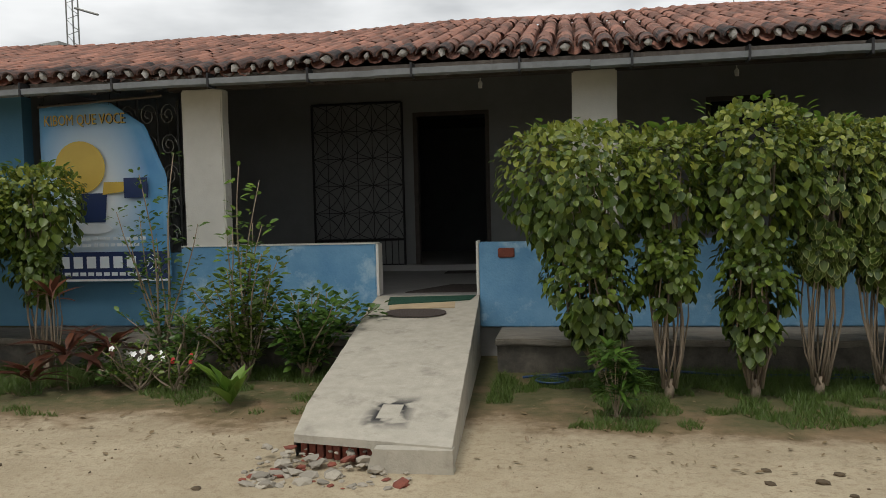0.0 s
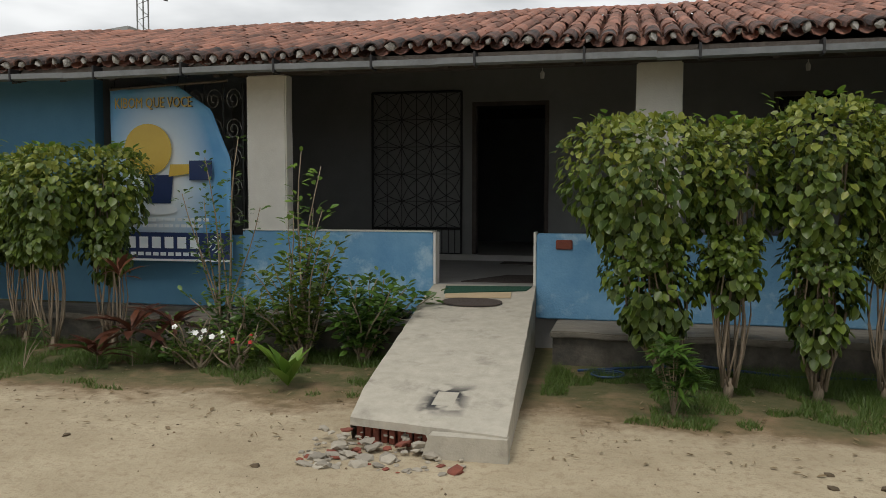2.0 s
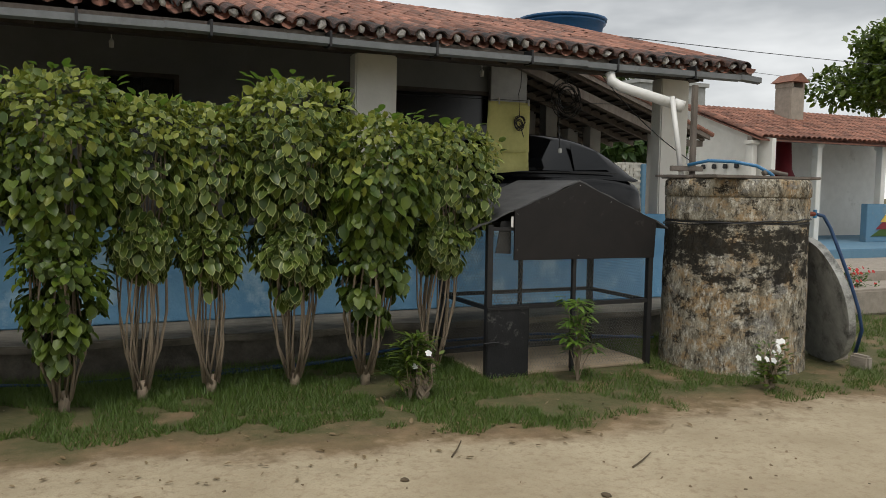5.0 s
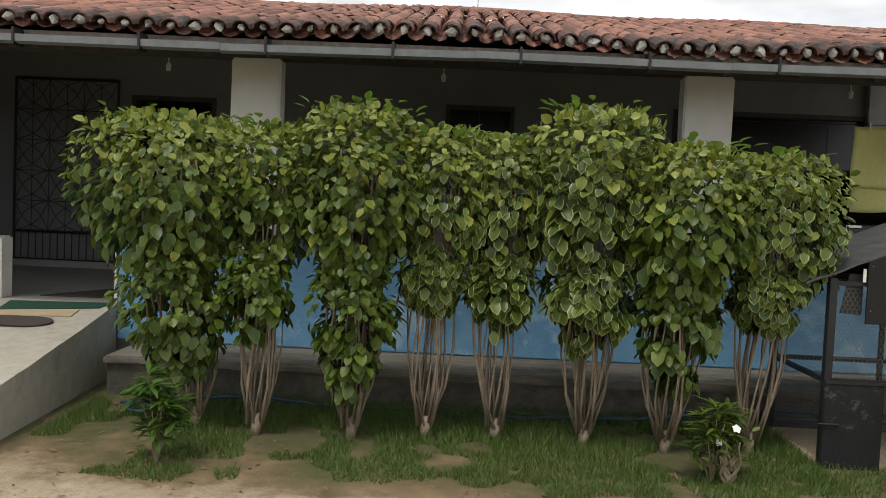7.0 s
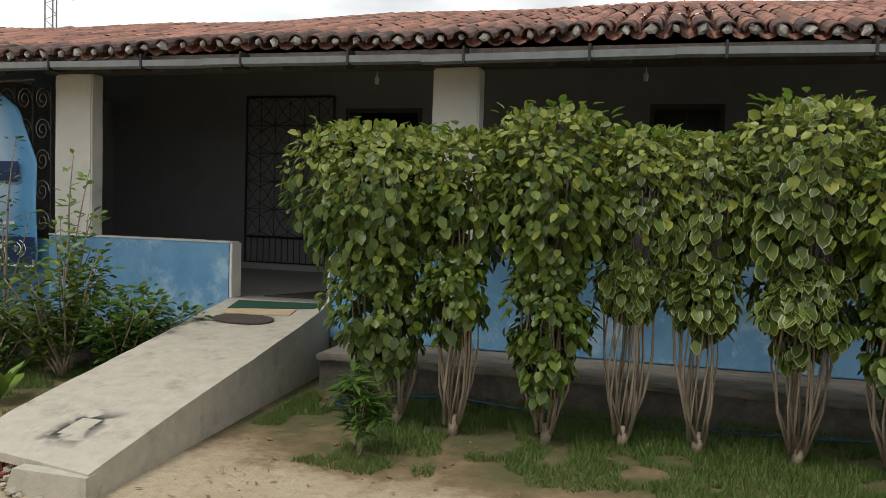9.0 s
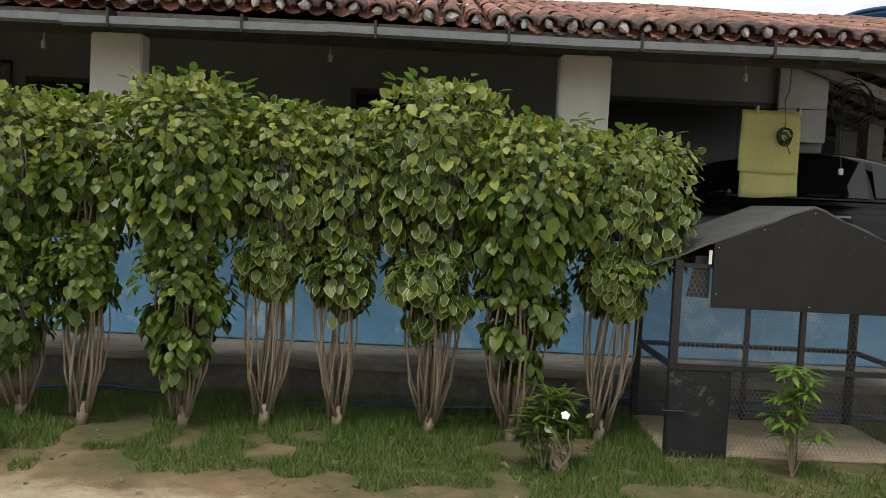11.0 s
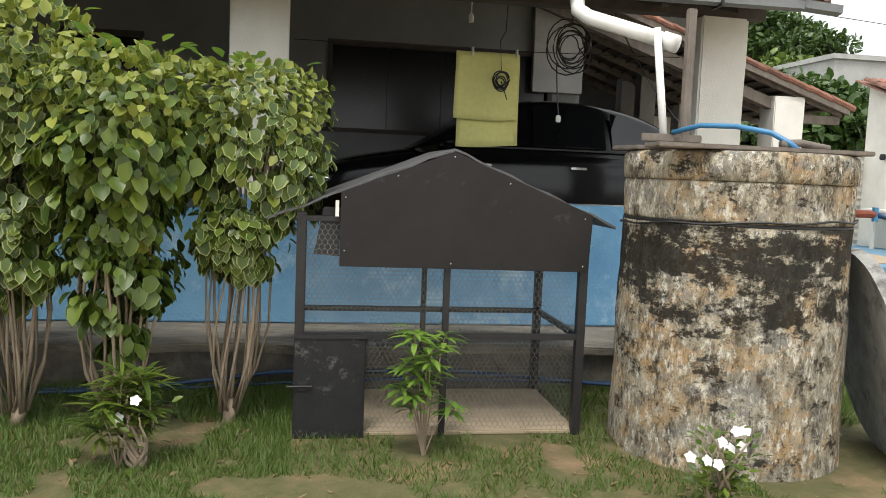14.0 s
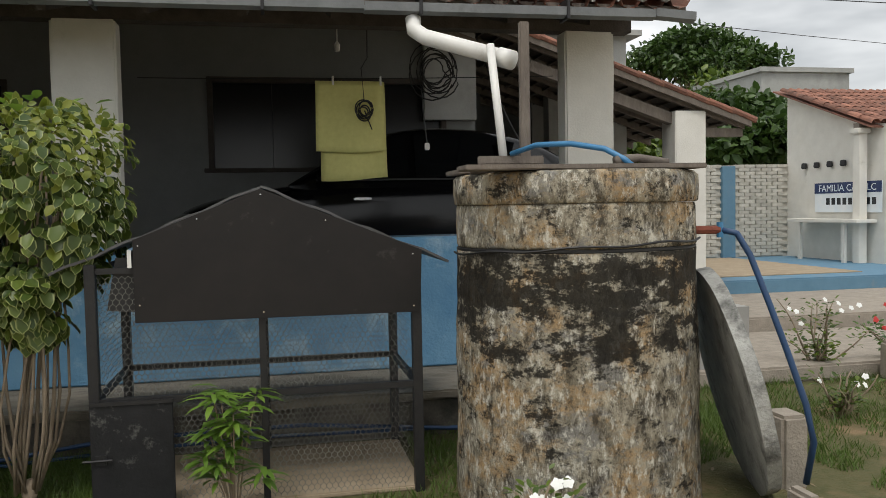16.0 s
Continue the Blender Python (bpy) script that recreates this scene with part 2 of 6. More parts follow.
M_KERB = mat("blue_kerb_paint", (0.13, 0.25, 0.35), (0.10, 0.21, 0.30), 5.0, 0.8, stain=(0.26, 0.30, 0.31), stain_scale=2.5, stain_at=(0.55, 0.8))
M_FARWALL = mat("neighbour_plaster", (0.42, 0.42, 0.40), (0.34, 0.34, 0.32), 3.0, 0.9, stain=(0.22, 0.22, 0.21), stain_scale=0.8, stain_at=(0.5, 0.8))
M_WBRICK = mat("whitewashed_brick", (0.62, 0.60, 0.54), (0.44, 0.42, 0.36), 7.0, 0.95, bump=0.6, objrand=0.12)
M_BANNER = mat("banner_blue", (0.10, 0.32, 0.62), (0.17, 0.44, 0.72), 1.6, 0.4, bump=0.1, fine=6)
M_YELLOW = mat("banner_yellow", (0.72, 0.50, 0.08), (0.66, 0.44, 0.07), 5.0, 0.45, bump=0)
M_NAVY = mat("banner_navy", (0.018, 0.04, 0.13), (0.016, 0.034, 0.11), 5.0, 0.45, bump=0)
M_INK = mat("banner_ink", (0.02, 0.025, 0.03), None, 5.0, 0.5, bump=0)
M_PRINTWHITE = mat("banner_white", (0.80, 0.84, 0.86), (0.7, 0.78, 0.84), 5.0, 0.45, bump=0)
M_GREENMAT = mat("green_mat", (0.018, 0.075, 0.045), (0.014, 0.06, 0.035), 60.0, 0.95, bump=0.8, fine=200)
M_BROWNMAT = mat("brown_mat", (0.085, 0.065, 0.055), (0.06, 0.048, 0.04), 60.0, 0.95, bump=0.8, fine=200)
M_CARD = mat("cardboard", (0.50, 0.39, 0.24), (0.42, 0.32, 0.2), 8.0, 0.9, bump=0.2)
M_DARKRED = mat("dark_red_paint", (0.22, 0.014, 0.022), (0.18, 0.012, 0.02), 5.0, 0.6)
M_LITTER = mat("lane_litter", (0.22, 0.16, 0.10), (0.14, 0.10, 0.06), 20.0, 0.95, island=0.5)
M_DUNG = mat("dry_clod", (0.13, 0.095, 0.055), (0.07, 0.05, 0.03), 20.0, 0.95, bump=0.8)
M_SANDSLAB = mat("sandy_slab", (0.40, 0.32, 0.22), (0.30, 0.235, 0.16), 6.0, 0.95, bump=0.5)
M_GLASS = mat("window_dark_glass", (0.01, 0.011, 0.012), None, 3.0, 0.25, bump=0)


def ground_material():
    """Pale sand of the lane, giving way to thin turf and brown earth towards the house."""
    m = bpy.data.materials.new("sandy_ground")
    m.use_nodes = True
    n, l = m.node_tree.nodes, m.node_tree.links
    p = n["Principled BSDF"]
    p.inputs["Roughness"].default_value = 0.95
    geo = n.new("ShaderNodeNewGeometry")
    sep = n.new("ShaderNodeSeparateXYZ")
    l.new(geo.outputs["Position"], sep.inputs[0])

    def noise_at(scale, detail=6, rough=0.6):
        t = n.new("ShaderNodeTexNoise")
        t.inputs["Scale"].default_value, t.inputs["Detail"].default_value, t.inputs["Roughness"].default_value = scale, detail, rough
        l.new(geo.outputs["Position"], t.inputs["Vector"])
        return t.outputs["Fac"]

    def math_node(op, x, y):
        k = n.new("ShaderNodeMath")
        k.operation = op
        for i, v in enumerate((x, y)):
            if isinstance(v, (int, float)):
                k.inputs[i].default_value = v
            else:
                l.new(v, k.inputs[i])
        return k.outputs[0]

    def ranged(v, lo, hi):
        k = n.new("ShaderNodeMapRange")
        k.inputs["From Min"].default_value, k.inputs["From Max"].default_value = lo, hi
        l.new(v, k.inputs["Value"])
        return k.outputs["Result"]

    def mixed(fac, x, y):
        k = n.new("ShaderNodeMix")
        k.data_type = "RGBA"
        l.new(fac, k.inputs["Factor"])
        for s, v in (("A", x), ("B", y)):
            if isinstance(v, tuple):
                k.inputs[s].default_value = (*v, 1)
            else:
                l.new(v, k.inputs[s])
        return k.outputs["Result"]
    sand = mixed(ranged(noise_at(1.3), 0.35, 0.68), (0.46, 0.385, 0.26), (0.345, 0.28, 0.18))
    sand = mixed(ranged(noise_at(16, 7, 0.75), 0.50, 0.66), sand, (0.30, 0.23, 0.145))
    sand = mixed(ranged(noise_at(70, 3), 0.55, 0.75), sand, (0.32, 0.245, 0.16))
    earth = mixed(ranged(noise_at(3.5), 0.35, 0.65), (0.26, 0.175, 0.095), (0.17, 0.115, 0.062))
    turf = mixed(ranged(noise_at(9), 0.35, 0.65), (0.070, 0.074, 0.022), (0.115, 0.10, 0.042))
    # the turf's edge lies nearer the lane further to the east
    edge = math_node("ADD", sep.outputs["Y"], math_node("MULTIPLY", ranged(sep.outputs["X"], 1.5, 6.5), 0.75))
    edge = math_node("ADD", edge, math_node("MULTIPLY", math_node("SUBTRACT", noise_at(1.1), 0.5), 1.5))
    edge = math_node("ADD", edge, math_node("MULTIPLY", math_node("SUBTRACT", noise_at(7.0), 0.5), 0.6))
    col = mixed(ranged(edge, 6.15, 6.5), sand, earth)
    patch = math_node("MULTIPLY", ranged(edge, 6.35, 6.9), ranged(noise_at(1.7), 0.34, 0.50))
    col = mixed(patch, col, turf)
    l.new(col, p.inputs["Base Color"])
    bp = n.new("ShaderNodeBump")
    bp.inputs["Strength"].default_value, bp.inputs["Distance"].default_value = 0.9, 0.035
    l.new(math_node("ADD", noise_at(4.0, 8, 0.65), math_node("MULTIPLY", noise_at(45, 4), 0.3)), bp.inputs["Height"])
    l.new(bp.outputs["Normal"], p.inputs["Normal"])
    return m


def marked_concrete():
    """Ramp concrete with a sprayed black square outline near its foot."""
    m = M_CONC.copy()
    m.name = "ramp_top_concrete"
    n, l = m.node_tree.nodes, m.node_tree.links
    p = n["Principled BSDF"]
    src = p.inputs["Base Color"].links[0].from_socket
    geo = n.new("ShaderNodeNewGeometry")
    off = n.new("ShaderNodeVectorMath")
    off.operation = "SUBTRACT"
    off.inputs[1].default_value = (0.84, 5.83, 0)
    l.new(geo.outputs["Position"], off.inputs[0])
    ab = n.new("ShaderNodeVectorMath")
    ab.operation = "ABSOLUTE"
    l.new(off.outputs[0], ab.inputs[0])
    dv = n.new("ShaderNodeVectorMath")
    dv.operation = "MULTIPLY"
    dv.inputs[1].default_value = (1 / 0.095, 1 / 0.15, 0)
    l.new(ab.outputs[0], dv.inputs[0])
    sp = n.new("ShaderNodeSeparateXYZ")
    l.new(dv.outputs[0], sp.inputs[0])
    mx = n.new("ShaderNodeMath")
    mx.operation = "MAXIMUM"
    l.new(sp.outputs["X"], mx.inputs[0])
    l.new(sp.outputs["Y"], mx.inputs[1])
    lo = n.new("ShaderNodeMapRange")
    lo.inputs["From Min"].default_value, lo.inputs["From Max"].default_value = 0.72, 0.80
    l.new(mx.outputs[0], lo.inputs["Value"])
    hi = n.new("ShaderNodeMapRange")
    hi.inputs["From Min"].default_value, hi.inputs["From Max"].default_value = 1.9, 0.85
    l.new(mx.outputs[0], hi.inputs["Value"])
    nz = n.new("ShaderNodeTexNoise")
    nz.inputs["Scale"].default_value = 7.0
    l.new(geo.outputs["Position"], nz.inputs["Vector"])
    nr = n.new("ShaderNodeMapRange")
    nr.inputs["From Min"].default_value, nr.inputs["From Max"].default_value = 0.40, 0.52
    l.new(nz.outputs["Fac"], nr.inputs["Value"])
    a = n.new("ShaderNodeMath")
    a.operation = "MULTIPLY"
    l.new(lo.outputs[0], a.inputs[0])
    l.new(hi.outputs[0], a.inputs[1])
    b = n.new("ShaderNodeMath")
    b.operation = "MULTIPLY"
    l.new(a.outputs[0], b.inputs[0])
    l.new(nr.outputs[0], b.inputs[1])
    mk = n.new("ShaderNodeMix")
    mk.data_type = "RGBA"
    mk.inputs["B"].default_value = (0.02, 0.02, 0.022, 1)
    l.new(b.outputs[0], mk.inputs["Factor"])
    l.new(src, mk.inputs["A"])
    l.new(mk.outputs["Result"], p.inputs["Base Color"])
    return m




def glow_print(m, cx, cz, rx, rz):
    """The banner's printed artwork: pale in the middle, fading to blue."""
    n, l = m.node_tree.nodes, m.node_tree.links
    p = n["Principled BSDF"]
    src = p.inputs["Base Color"].links[0].from_socket
    geo = n.new("ShaderNodeNewGeometry")
    mp = n.new("ShaderNodeMapping")
    mp.vector_type = "TEXTURE"
    mp.inputs["Location"].default_value, mp.inputs["Scale"].default_value = (cx, 8.93, cz), (rx, 1000, rz)
    ln = n.new("ShaderNodeVectorMath")
    ln.operation = "LENGTH"
    mr = n.new("ShaderNodeMapRange")
    mr.inputs["From Min"].default_value, mr.inputs["From Max"].default_value = 1.05, 0.35
    mx = n.new("ShaderNodeMix")
    mx.data_type = "RGBA"
    mx.inputs["B"].default_value = (0.80, 0.86, 0.88, 1)
    l.new(geo.outputs["Position"], mp.inputs["Vector"])
    l.new(mp.outputs["Vector"], ln.inputs[0])
    l.new(ln.outputs["Value"], mr.inputs["Value"])
    l.new(mr.outputs["Result"], mx.inputs["Factor"])
    l.new(src, mx.inputs["A"])
    l.new(mx.outputs["Result"], p.inputs["Base Color"])


glow_print(M_BANNER, -3.2, 1.80, 0.68, 1.05)
def tank_concrete():
    """Old render: pale lime and ochre patches, vertical streaks, lichen specks and a ragged girdle of black mould."""
    m = bpy.data.materials.new("weathered_tank_concrete")
    m.use_nodes = True
    n, l = m.node_tree.nodes, m.node_tree.links
    p = n["Principled BSDF"]
    p.inputs["Roughness"].default_value, p.inputs["Specular IOR Level"].default_value = 0.95, 0.15
    geo = n.new("ShaderNodeNewGeometry")

    def field(scale, lo, hi, stretch=(1, 1, 1), shift=0.0, detail=9, rough=0.72):
        mp = n.new("ShaderNodeMapping")
        mp.inputs["Scale"].default_value, mp.inputs["Location"].default_value = stretch, (shift, shift * 0.7, shift * 1.3)
        t = n.new("ShaderNodeTexNoise")
        t.inputs["Scale"].default_value, t.inputs["Detail"].default_value, t.inputs["Roughness"].default_value = scale, detail, rough
        r = n.new("ShaderNodeMapRange")
        r.inputs["From Min"].default_value, r.inputs["From Max"].default_value = lo, hi
        l.new(geo.outputs["Position"], mp.inputs["Vector"])
        l.new(mp.outputs["Vector"], t.inputs["Vector"])
        l.new(t.outputs["Fac"], r.inputs["Value"])
        return r.outputs["Result"], t.outputs["Fac"]

    def layer(under, fac, colour, strength=1.0):
        k = n.new("ShaderNodeMix")
        k.data_type = "RGBA"
        w = n.new("ShaderNodeMath")
        w.operation = "MULTIPLY"
        w.inputs[1].default_value = strength
        l.new(fac, w.inputs[0])
        l.new(w.outputs[0], k.inputs["Factor"])
        if isinstance(under, tuple):
            k.inputs["A"].default_value = (*under, 1)
        else:
            l.new(under, k.inputs["A"])
        k.inputs["B"].default_value = (*colour, 1)
        return k.outputs["Result"]
    col = layer((0.43, 0.39, 0.30), field(11, 0.40, 0.60, (1, 1, 0.55), 0.0, 12, 0.8)[0], (0.15, 0.13, 0.095))
    col = layer(col, field(4.2, 0.49, 0.60, (1, 1, 1.4), 5.0, 10, 0.75)[0], (0.40, 0.26, 0.125), 0.8)
    col = layer(col, field(4.0, 0.54, 0.60, (1, 1, 1.6), 11.0)[0], (0.21, 0.205, 0.19), 0.85)
    col = layer(col, field(24, 0.52, 0.60, (1, 1, 0.5), 3.0, 10, 0.8)[0], (0.66, 0.63, 0.54), 0.85)
    col = layer(col, field(12, 0.51, 0.60, (1.2, 1.2, 0.6), 8.0, 12, 0.8)[0], (0.04, 0.034, 0.026), 0.85)
    col = layer(col, field(38, 0.54, 0.62, (1, 1, 0.7), 2.0, 8, 0.8)[0], (0.06, 0.05, 0.036), 0.8)
    sp = n.new("ShaderNodeSeparateXYZ")
    l.new(geo.outputs["Position"], sp.inputs[0])
    band = n.new("ShaderNodeFloatCurve")
    cv = band.mapping.curves[0]
    for i, (x, y) in enumerate(((0.0, 0.30), (0.30, 0.36), (0.50, 0.62), (0.70, 0.95), (0.765, 0.88), (0.785, 0.34), (1.0, 0.36))):
        if i in (0, 6):
            cv.points[0 if i == 0 else len(cv.points) - 1].location = (x, y)
        else:
            cv.points.new(x, y)
    band.mapping.update()
    hz = n.new("ShaderNodeMath")
    hz.operation = "DIVIDE"
    hz.inputs[1].default_value = 1.72
    l.new(sp.outputs["Z"], hz.inputs[0])
    l.new(hz.outputs[0], band.inputs["Value"])
    sm = n.new("ShaderNodeMath")
    sm.operation = "MULTIPLY_ADD"
    sm.inputs[1].default_value = 0.20
    l.new(band.outputs[0], sm.inputs[0])
    l.new(field(3.6, 0, 1, (1, 1, 1.7), 21.0, 14, 0.78)[1], sm.inputs[2])
    mr = n.new("ShaderNodeMapRange")
    mr.inputs["From Min"].default_value, mr.inputs["From Max"].default_value = 0.615, 0.665
    l.new(sm.outputs[0], mr.inputs["Value"])
    col = layer(col, mr.outputs["Result"], (0.016, 0.0145, 0.012), 0.93)
    l.new(col, p.inputs["Base Color"])
    bp = n.new("ShaderNodeBump")
    bp.inputs["Strength"].default_value, bp.inputs["Distance"].default_value = 0.9, 0.02
    l.new(field(18, 0, 1, (1, 1, 0.7), 1.0, 10, 0.7)[1], bp.inputs["Height"])
    l.new(bp.outputs["Normal"], p.inputs["Normal"])
    return m


M_TANK = tank_concrete()
M_LEAFTOP = leaf_mat("young_hedge_leaf", (0.14, 0.18, 0.02), (0.30, 0.325, 0.05), (0.34, 0.38, 0.10), 0.8)
M_GROUND, M_RAMPTOP = ground_material(), marked_concrete()


# ---- building helpers ----
def mesh_of(name, bm, material):
    me = bpy.data.meshes.new(name)
    bmesh.ops.recalc_face_normals(bm, faces=bm.faces)
    bm.to_mesh(me)
    bm.free()
    me.materials.append(material)
    return me


def part(name, bm, material, parent, label="", smooth=False):
    ob = new(name, mesh_of(name, bm, material))
    ob.parent = parent
    if label:
        ob["label"] = label
    if smooth:
        for f in ob.data.polygons:
            f.use_smooth = True
    return ob


def thing(name, loc, label, category, group="", kind="", turn=0.0):
    ob = new(name)
    ob.matrix_basis = pose(*loc, 0, 0, turn)
    return tagged(ob, label, category, group, kind)


def solid(name, bm, material, label, category, kind="", group="", loc=(0, 0, 0), smooth=False):
    ob = new(name, mesh_of(name, bm, material))
    ob.location = loc
    if smooth:
        for f in ob.data.polygons:
            f.use_smooth = True
    return tagged(ob, label, category, group, kind)


def box(bm, x0, x1, y0, y1, z0, z1, bevel=0.0):
    vs = [bm.verts.new((x, y, z)) for z in (z0, z1) for y in (y0, y1) for x in (x0, x1)]
    fs = [bm.faces.new([vs[i] for i in q]) for q in ((0, 2, 3, 1), (4, 5, 7, 6), (0, 1, 5, 4), (2, 6, 7, 3), (0, 4, 6, 2), (1, 3, 7, 5))]
    if bevel:
        es = list({e for f in fs for e in f.edges})
        bmesh.ops.bevel(bm, geom=es, offset=bevel, segments=2, affect="EDGES")
    return bm


def bx(*a, bevel=0.0):
    return box(bmesh.new(), *a, bevel=bevel)


def prism(bm, outline, y0, y1):
    """An outline of (x, z), drawn out from y0 to y1."""
    a = [bm.verts.new((x, y0, z)) for x, z in outline]
    b = [bm.verts.new((x, y1, z)) for x, z in outline]
    bm.faces.new(a)
    bm.faces.new(b[::-1])
    for i in range(len(a)):
        j = (i + 1) % len(a)
        bm.faces.new((a[j], a[i], b[i], b[j]))
    return bm


def tube(bm, pts, r, sides=8, r_end=None, cap=True):
    pts = [Vector(p) for p in pts]
    rings = []
    for i, p in enumerate(pts):
        d = (pts[min(i + 1, len(pts) - 1)] - pts[max(i - 1, 0)]).normalized()
        u = d.cross(Vector((0, 0, 1)))
        u = u.normalized() if u.length > 1e-3 else Vector((1, 0, 0))
        v = d.cross(u)
        rr = r if r_end is None else r + (r_end - r) * i / max(1, len(pts) - 1)
        rings.append([bm.verts.new(p + rr * (math.cos(2 * math.pi * k / sides) * u + math.sin(2 * math.pi * k / sides) * v)) for k in range(sides)])
    for a, b in zip(rings, rings[1:]):
        for k in range(sides):
            bm.faces.new((a[k], a[(k + 1) % sides], b[(k + 1) % sides], b[k]))
    if cap:
        bm.faces.new(rings[0])
        bm.faces.new(rings[-1][::-1])
    return bm


def tb(pts, r, sides=8, r_end=None):
    return tube(bmesh.new(), pts, r, sides, r_end)


def lathe(profile, sides=48, wobble=0.0, seed=0):
    """A body turned about z from rows of (radius, height)."""
    bm = bmesh.new()
    rings = []
    for r, z in profile:
        ring = []
        for k in range(sides):
            a = 2 * math.pi * k / sides
            w = wobble * noise.noise(Vector((math.cos(a) * 2 + seed, math.sin(a) * 2, z * 3)))
            ring.append(bm.verts.new(((r + w) * math.cos(a), (r + w) * math.sin(a), z)))
        rings.append(ring)
    for a, b in zip(rings, rings[1:]):
        for k in range(sides):
            bm.faces.new((a[k], a[(k + 1) % sides], b[(k + 1) % sides], b[k]))
    if profile[0][0] > 0.001:
        bm.faces.new(rings[0][::-1])
    if profile[-1][0] > 0.001:
        bm.faces.new(rings[-1])
    return bm


def arc(p0, p1, sag, n=10):
    """Points from p0 to p1 on a hanging (or, with a negative sag, rising) line."""
    p0, p1 = Vector(p0), Vector(p1)
    return [p0.lerp(p1, i / n) - Vector((0, 0, sag * 4 * (i / n) * (1 - i / n))) for i in range(n + 1)]


def leaves_mesh(name, base, way, normal, length, width, material, fold=0.16, droop=0.12):
    """Many leaves in one mesh: arrays of base points, growing ways, normals and sizes. U marks the margin."""
    base, way, normal = (np.asarray(v, float) for v in (base, way, normal))
    k = len(base)
    way /= np.linalg.norm(way, axis=1)[:, None] + 1e-9
    side = np.cross(way, normal)
    side /= np.linalg.norm(side, axis=1)[:, None] + 1e-9
    normal = np.cross(side, way)
    L, W = np.asarray(length, float)[:, None], np.asarray(width, float)[:, None]
    spots = ((0, 0, 0), (0.38, 0, 0), (0.36, 0.5, 1), (0.36, -0.5, 1), (0.72, 0, 0), (0.74, 0.40, 1), (0.74, -0.40, 1), (1, 0, 1))
    v = np.empty((k, 8, 3))
    for i, (t, s, e) in enumerate(spots):
        v[:, i] = base + way * L * t + side * W * s + normal * (W * fold * abs(s) * 2 - L * droop * t * t)
    quads = ((0, 2, 1), (0, 1, 3), (1, 2, 5), (1, 5, 4), (1, 4, 6), (1, 6, 3), (4, 5, 7), (4, 7, 6))
    f = (np.array(quads)[None] + (np.arange(k) * 8)[:, None, None]).reshape(-1, 3)
    me = bpy.data.meshes.new(name)
    me.from_pydata(v.reshape(-1, 3).tolist(), [], f.tolist())
    uv = me.uv_layers.new(name="UVMap")
    edge = np.tile(np.array([s[2] for s in spots], float), k)
    u = np.zeros((len(f) * 3, 2))
    u[:, 0] = edge[f.reshape(-1)]
    uv.data.foreach_set("uv", u.reshape(-1))
    me.materials.append(material)
    me.polygons.foreach_set("use_smooth", [True] * len(f))
    return me


def lettering(text, size, material, m, parent, name="lettering", width=None):
    """Flat raised words in the built-in font, turned into a mesh."""
    cu = bpy.data.curves.new("words", "FONT")
    cu.body, cu.size, cu.extrude, cu.align_x, cu.resolution_u = text, size, 0.001, "CENTER", 2
    tmp = new("words", cu)
    bpy.context.view_layer.update()
    me = bpy.data.meshes.new_from_object(tmp.evaluated_get(bpy.context.evaluated_depsgraph_get()))
    wide = tmp.dimensions.x
    bpy.data.objects.remove(tmp)
    me.materials.clear()
    me.materials.append(material)
    ob = new(name, me)
    ob.parent = parent
    ob.matrix_basis = m @ Matrix.Diagonal(((width / wide if width else 1), 1, 1, 1))
    return ob

# ---- ground and house shell ----
bm = bmesh.new()
bmesh.ops.create_grid(bm, x_segments=8, y_segments=8, size=300)
solid("ground", bm, M_GROUND, "pale sandy lane turning to thin green turf by the house", "ground", "structure")

FLOOR, EAVE_Y, EAVE_Z, RIDGE_Y, RIDGE_Z = 0.66, 8.2, 2.96, 12.4, 4.13
XL, XR = -7.75, 10.55
SLOPE = (RIDGE_Z - EAVE_Z) / (RIDGE_Y - EAVE_Y)

solid("floor", bx(-4.1, 11.6, 9.1, 12.6, 0.0, FLOOR), M_FLOOR, "raised grey cement veranda floor", "floor", "structure")
solid("floor_gap", bx(0.032, 1.068, 9.0, 9.098, 0.0, FLOOR), M_FLOOR, "cement sill at the head of the ramp", "floor", "structure")
solid("floor_room", bx(-3.0, 3.0, 12.66, 16.0, 0.0, 0.742), M_FLOOR, "grey cement floor of the room behind the door", "floor", "structure")
solid("doorstep", bx(-1.8, 1.4, 12.3, 12.658, FLOOR - 0.02, 0.742, bevel=0.01), M_FLOOR, "low cement step under the doorway", "step", "structure")
# plinth in front of the parapet, in two lengths beside the ramp
for x0, x1 in ((-11.0, -0.02), (1.32, 10.4)):
    ledge = tagged(new("plinth"), "damp stained concrete ledge along the foot of the wall", "plinth", "", "structure")
    part("ledge_face", bx(x0 + 0.02, x1 - 0.02, 8.25, 9.0, -0.05, 0.262), M_PLINTH, ledge, "dark earth-stained masonry")
    bm = bx(x0, x1, 8.20, 9.0, 0.262, 0.325, bevel=0.012)
    bmesh.ops.subdivide_edges(bm, edges=[e for e in bm.edges if e.calc_length() > 3], cuts=60)
    for v in bm.verts:
        if v.co.y < 8.5:
            v.co += Vector((0, 0.05, 0.022)) * noise.noise(Vector((v.co.x * 2.1, 3, v.co.z)))
    part("ledge_top", bm, M_LEDGE, ledge, "worn grey-brown cement top of the ledge")
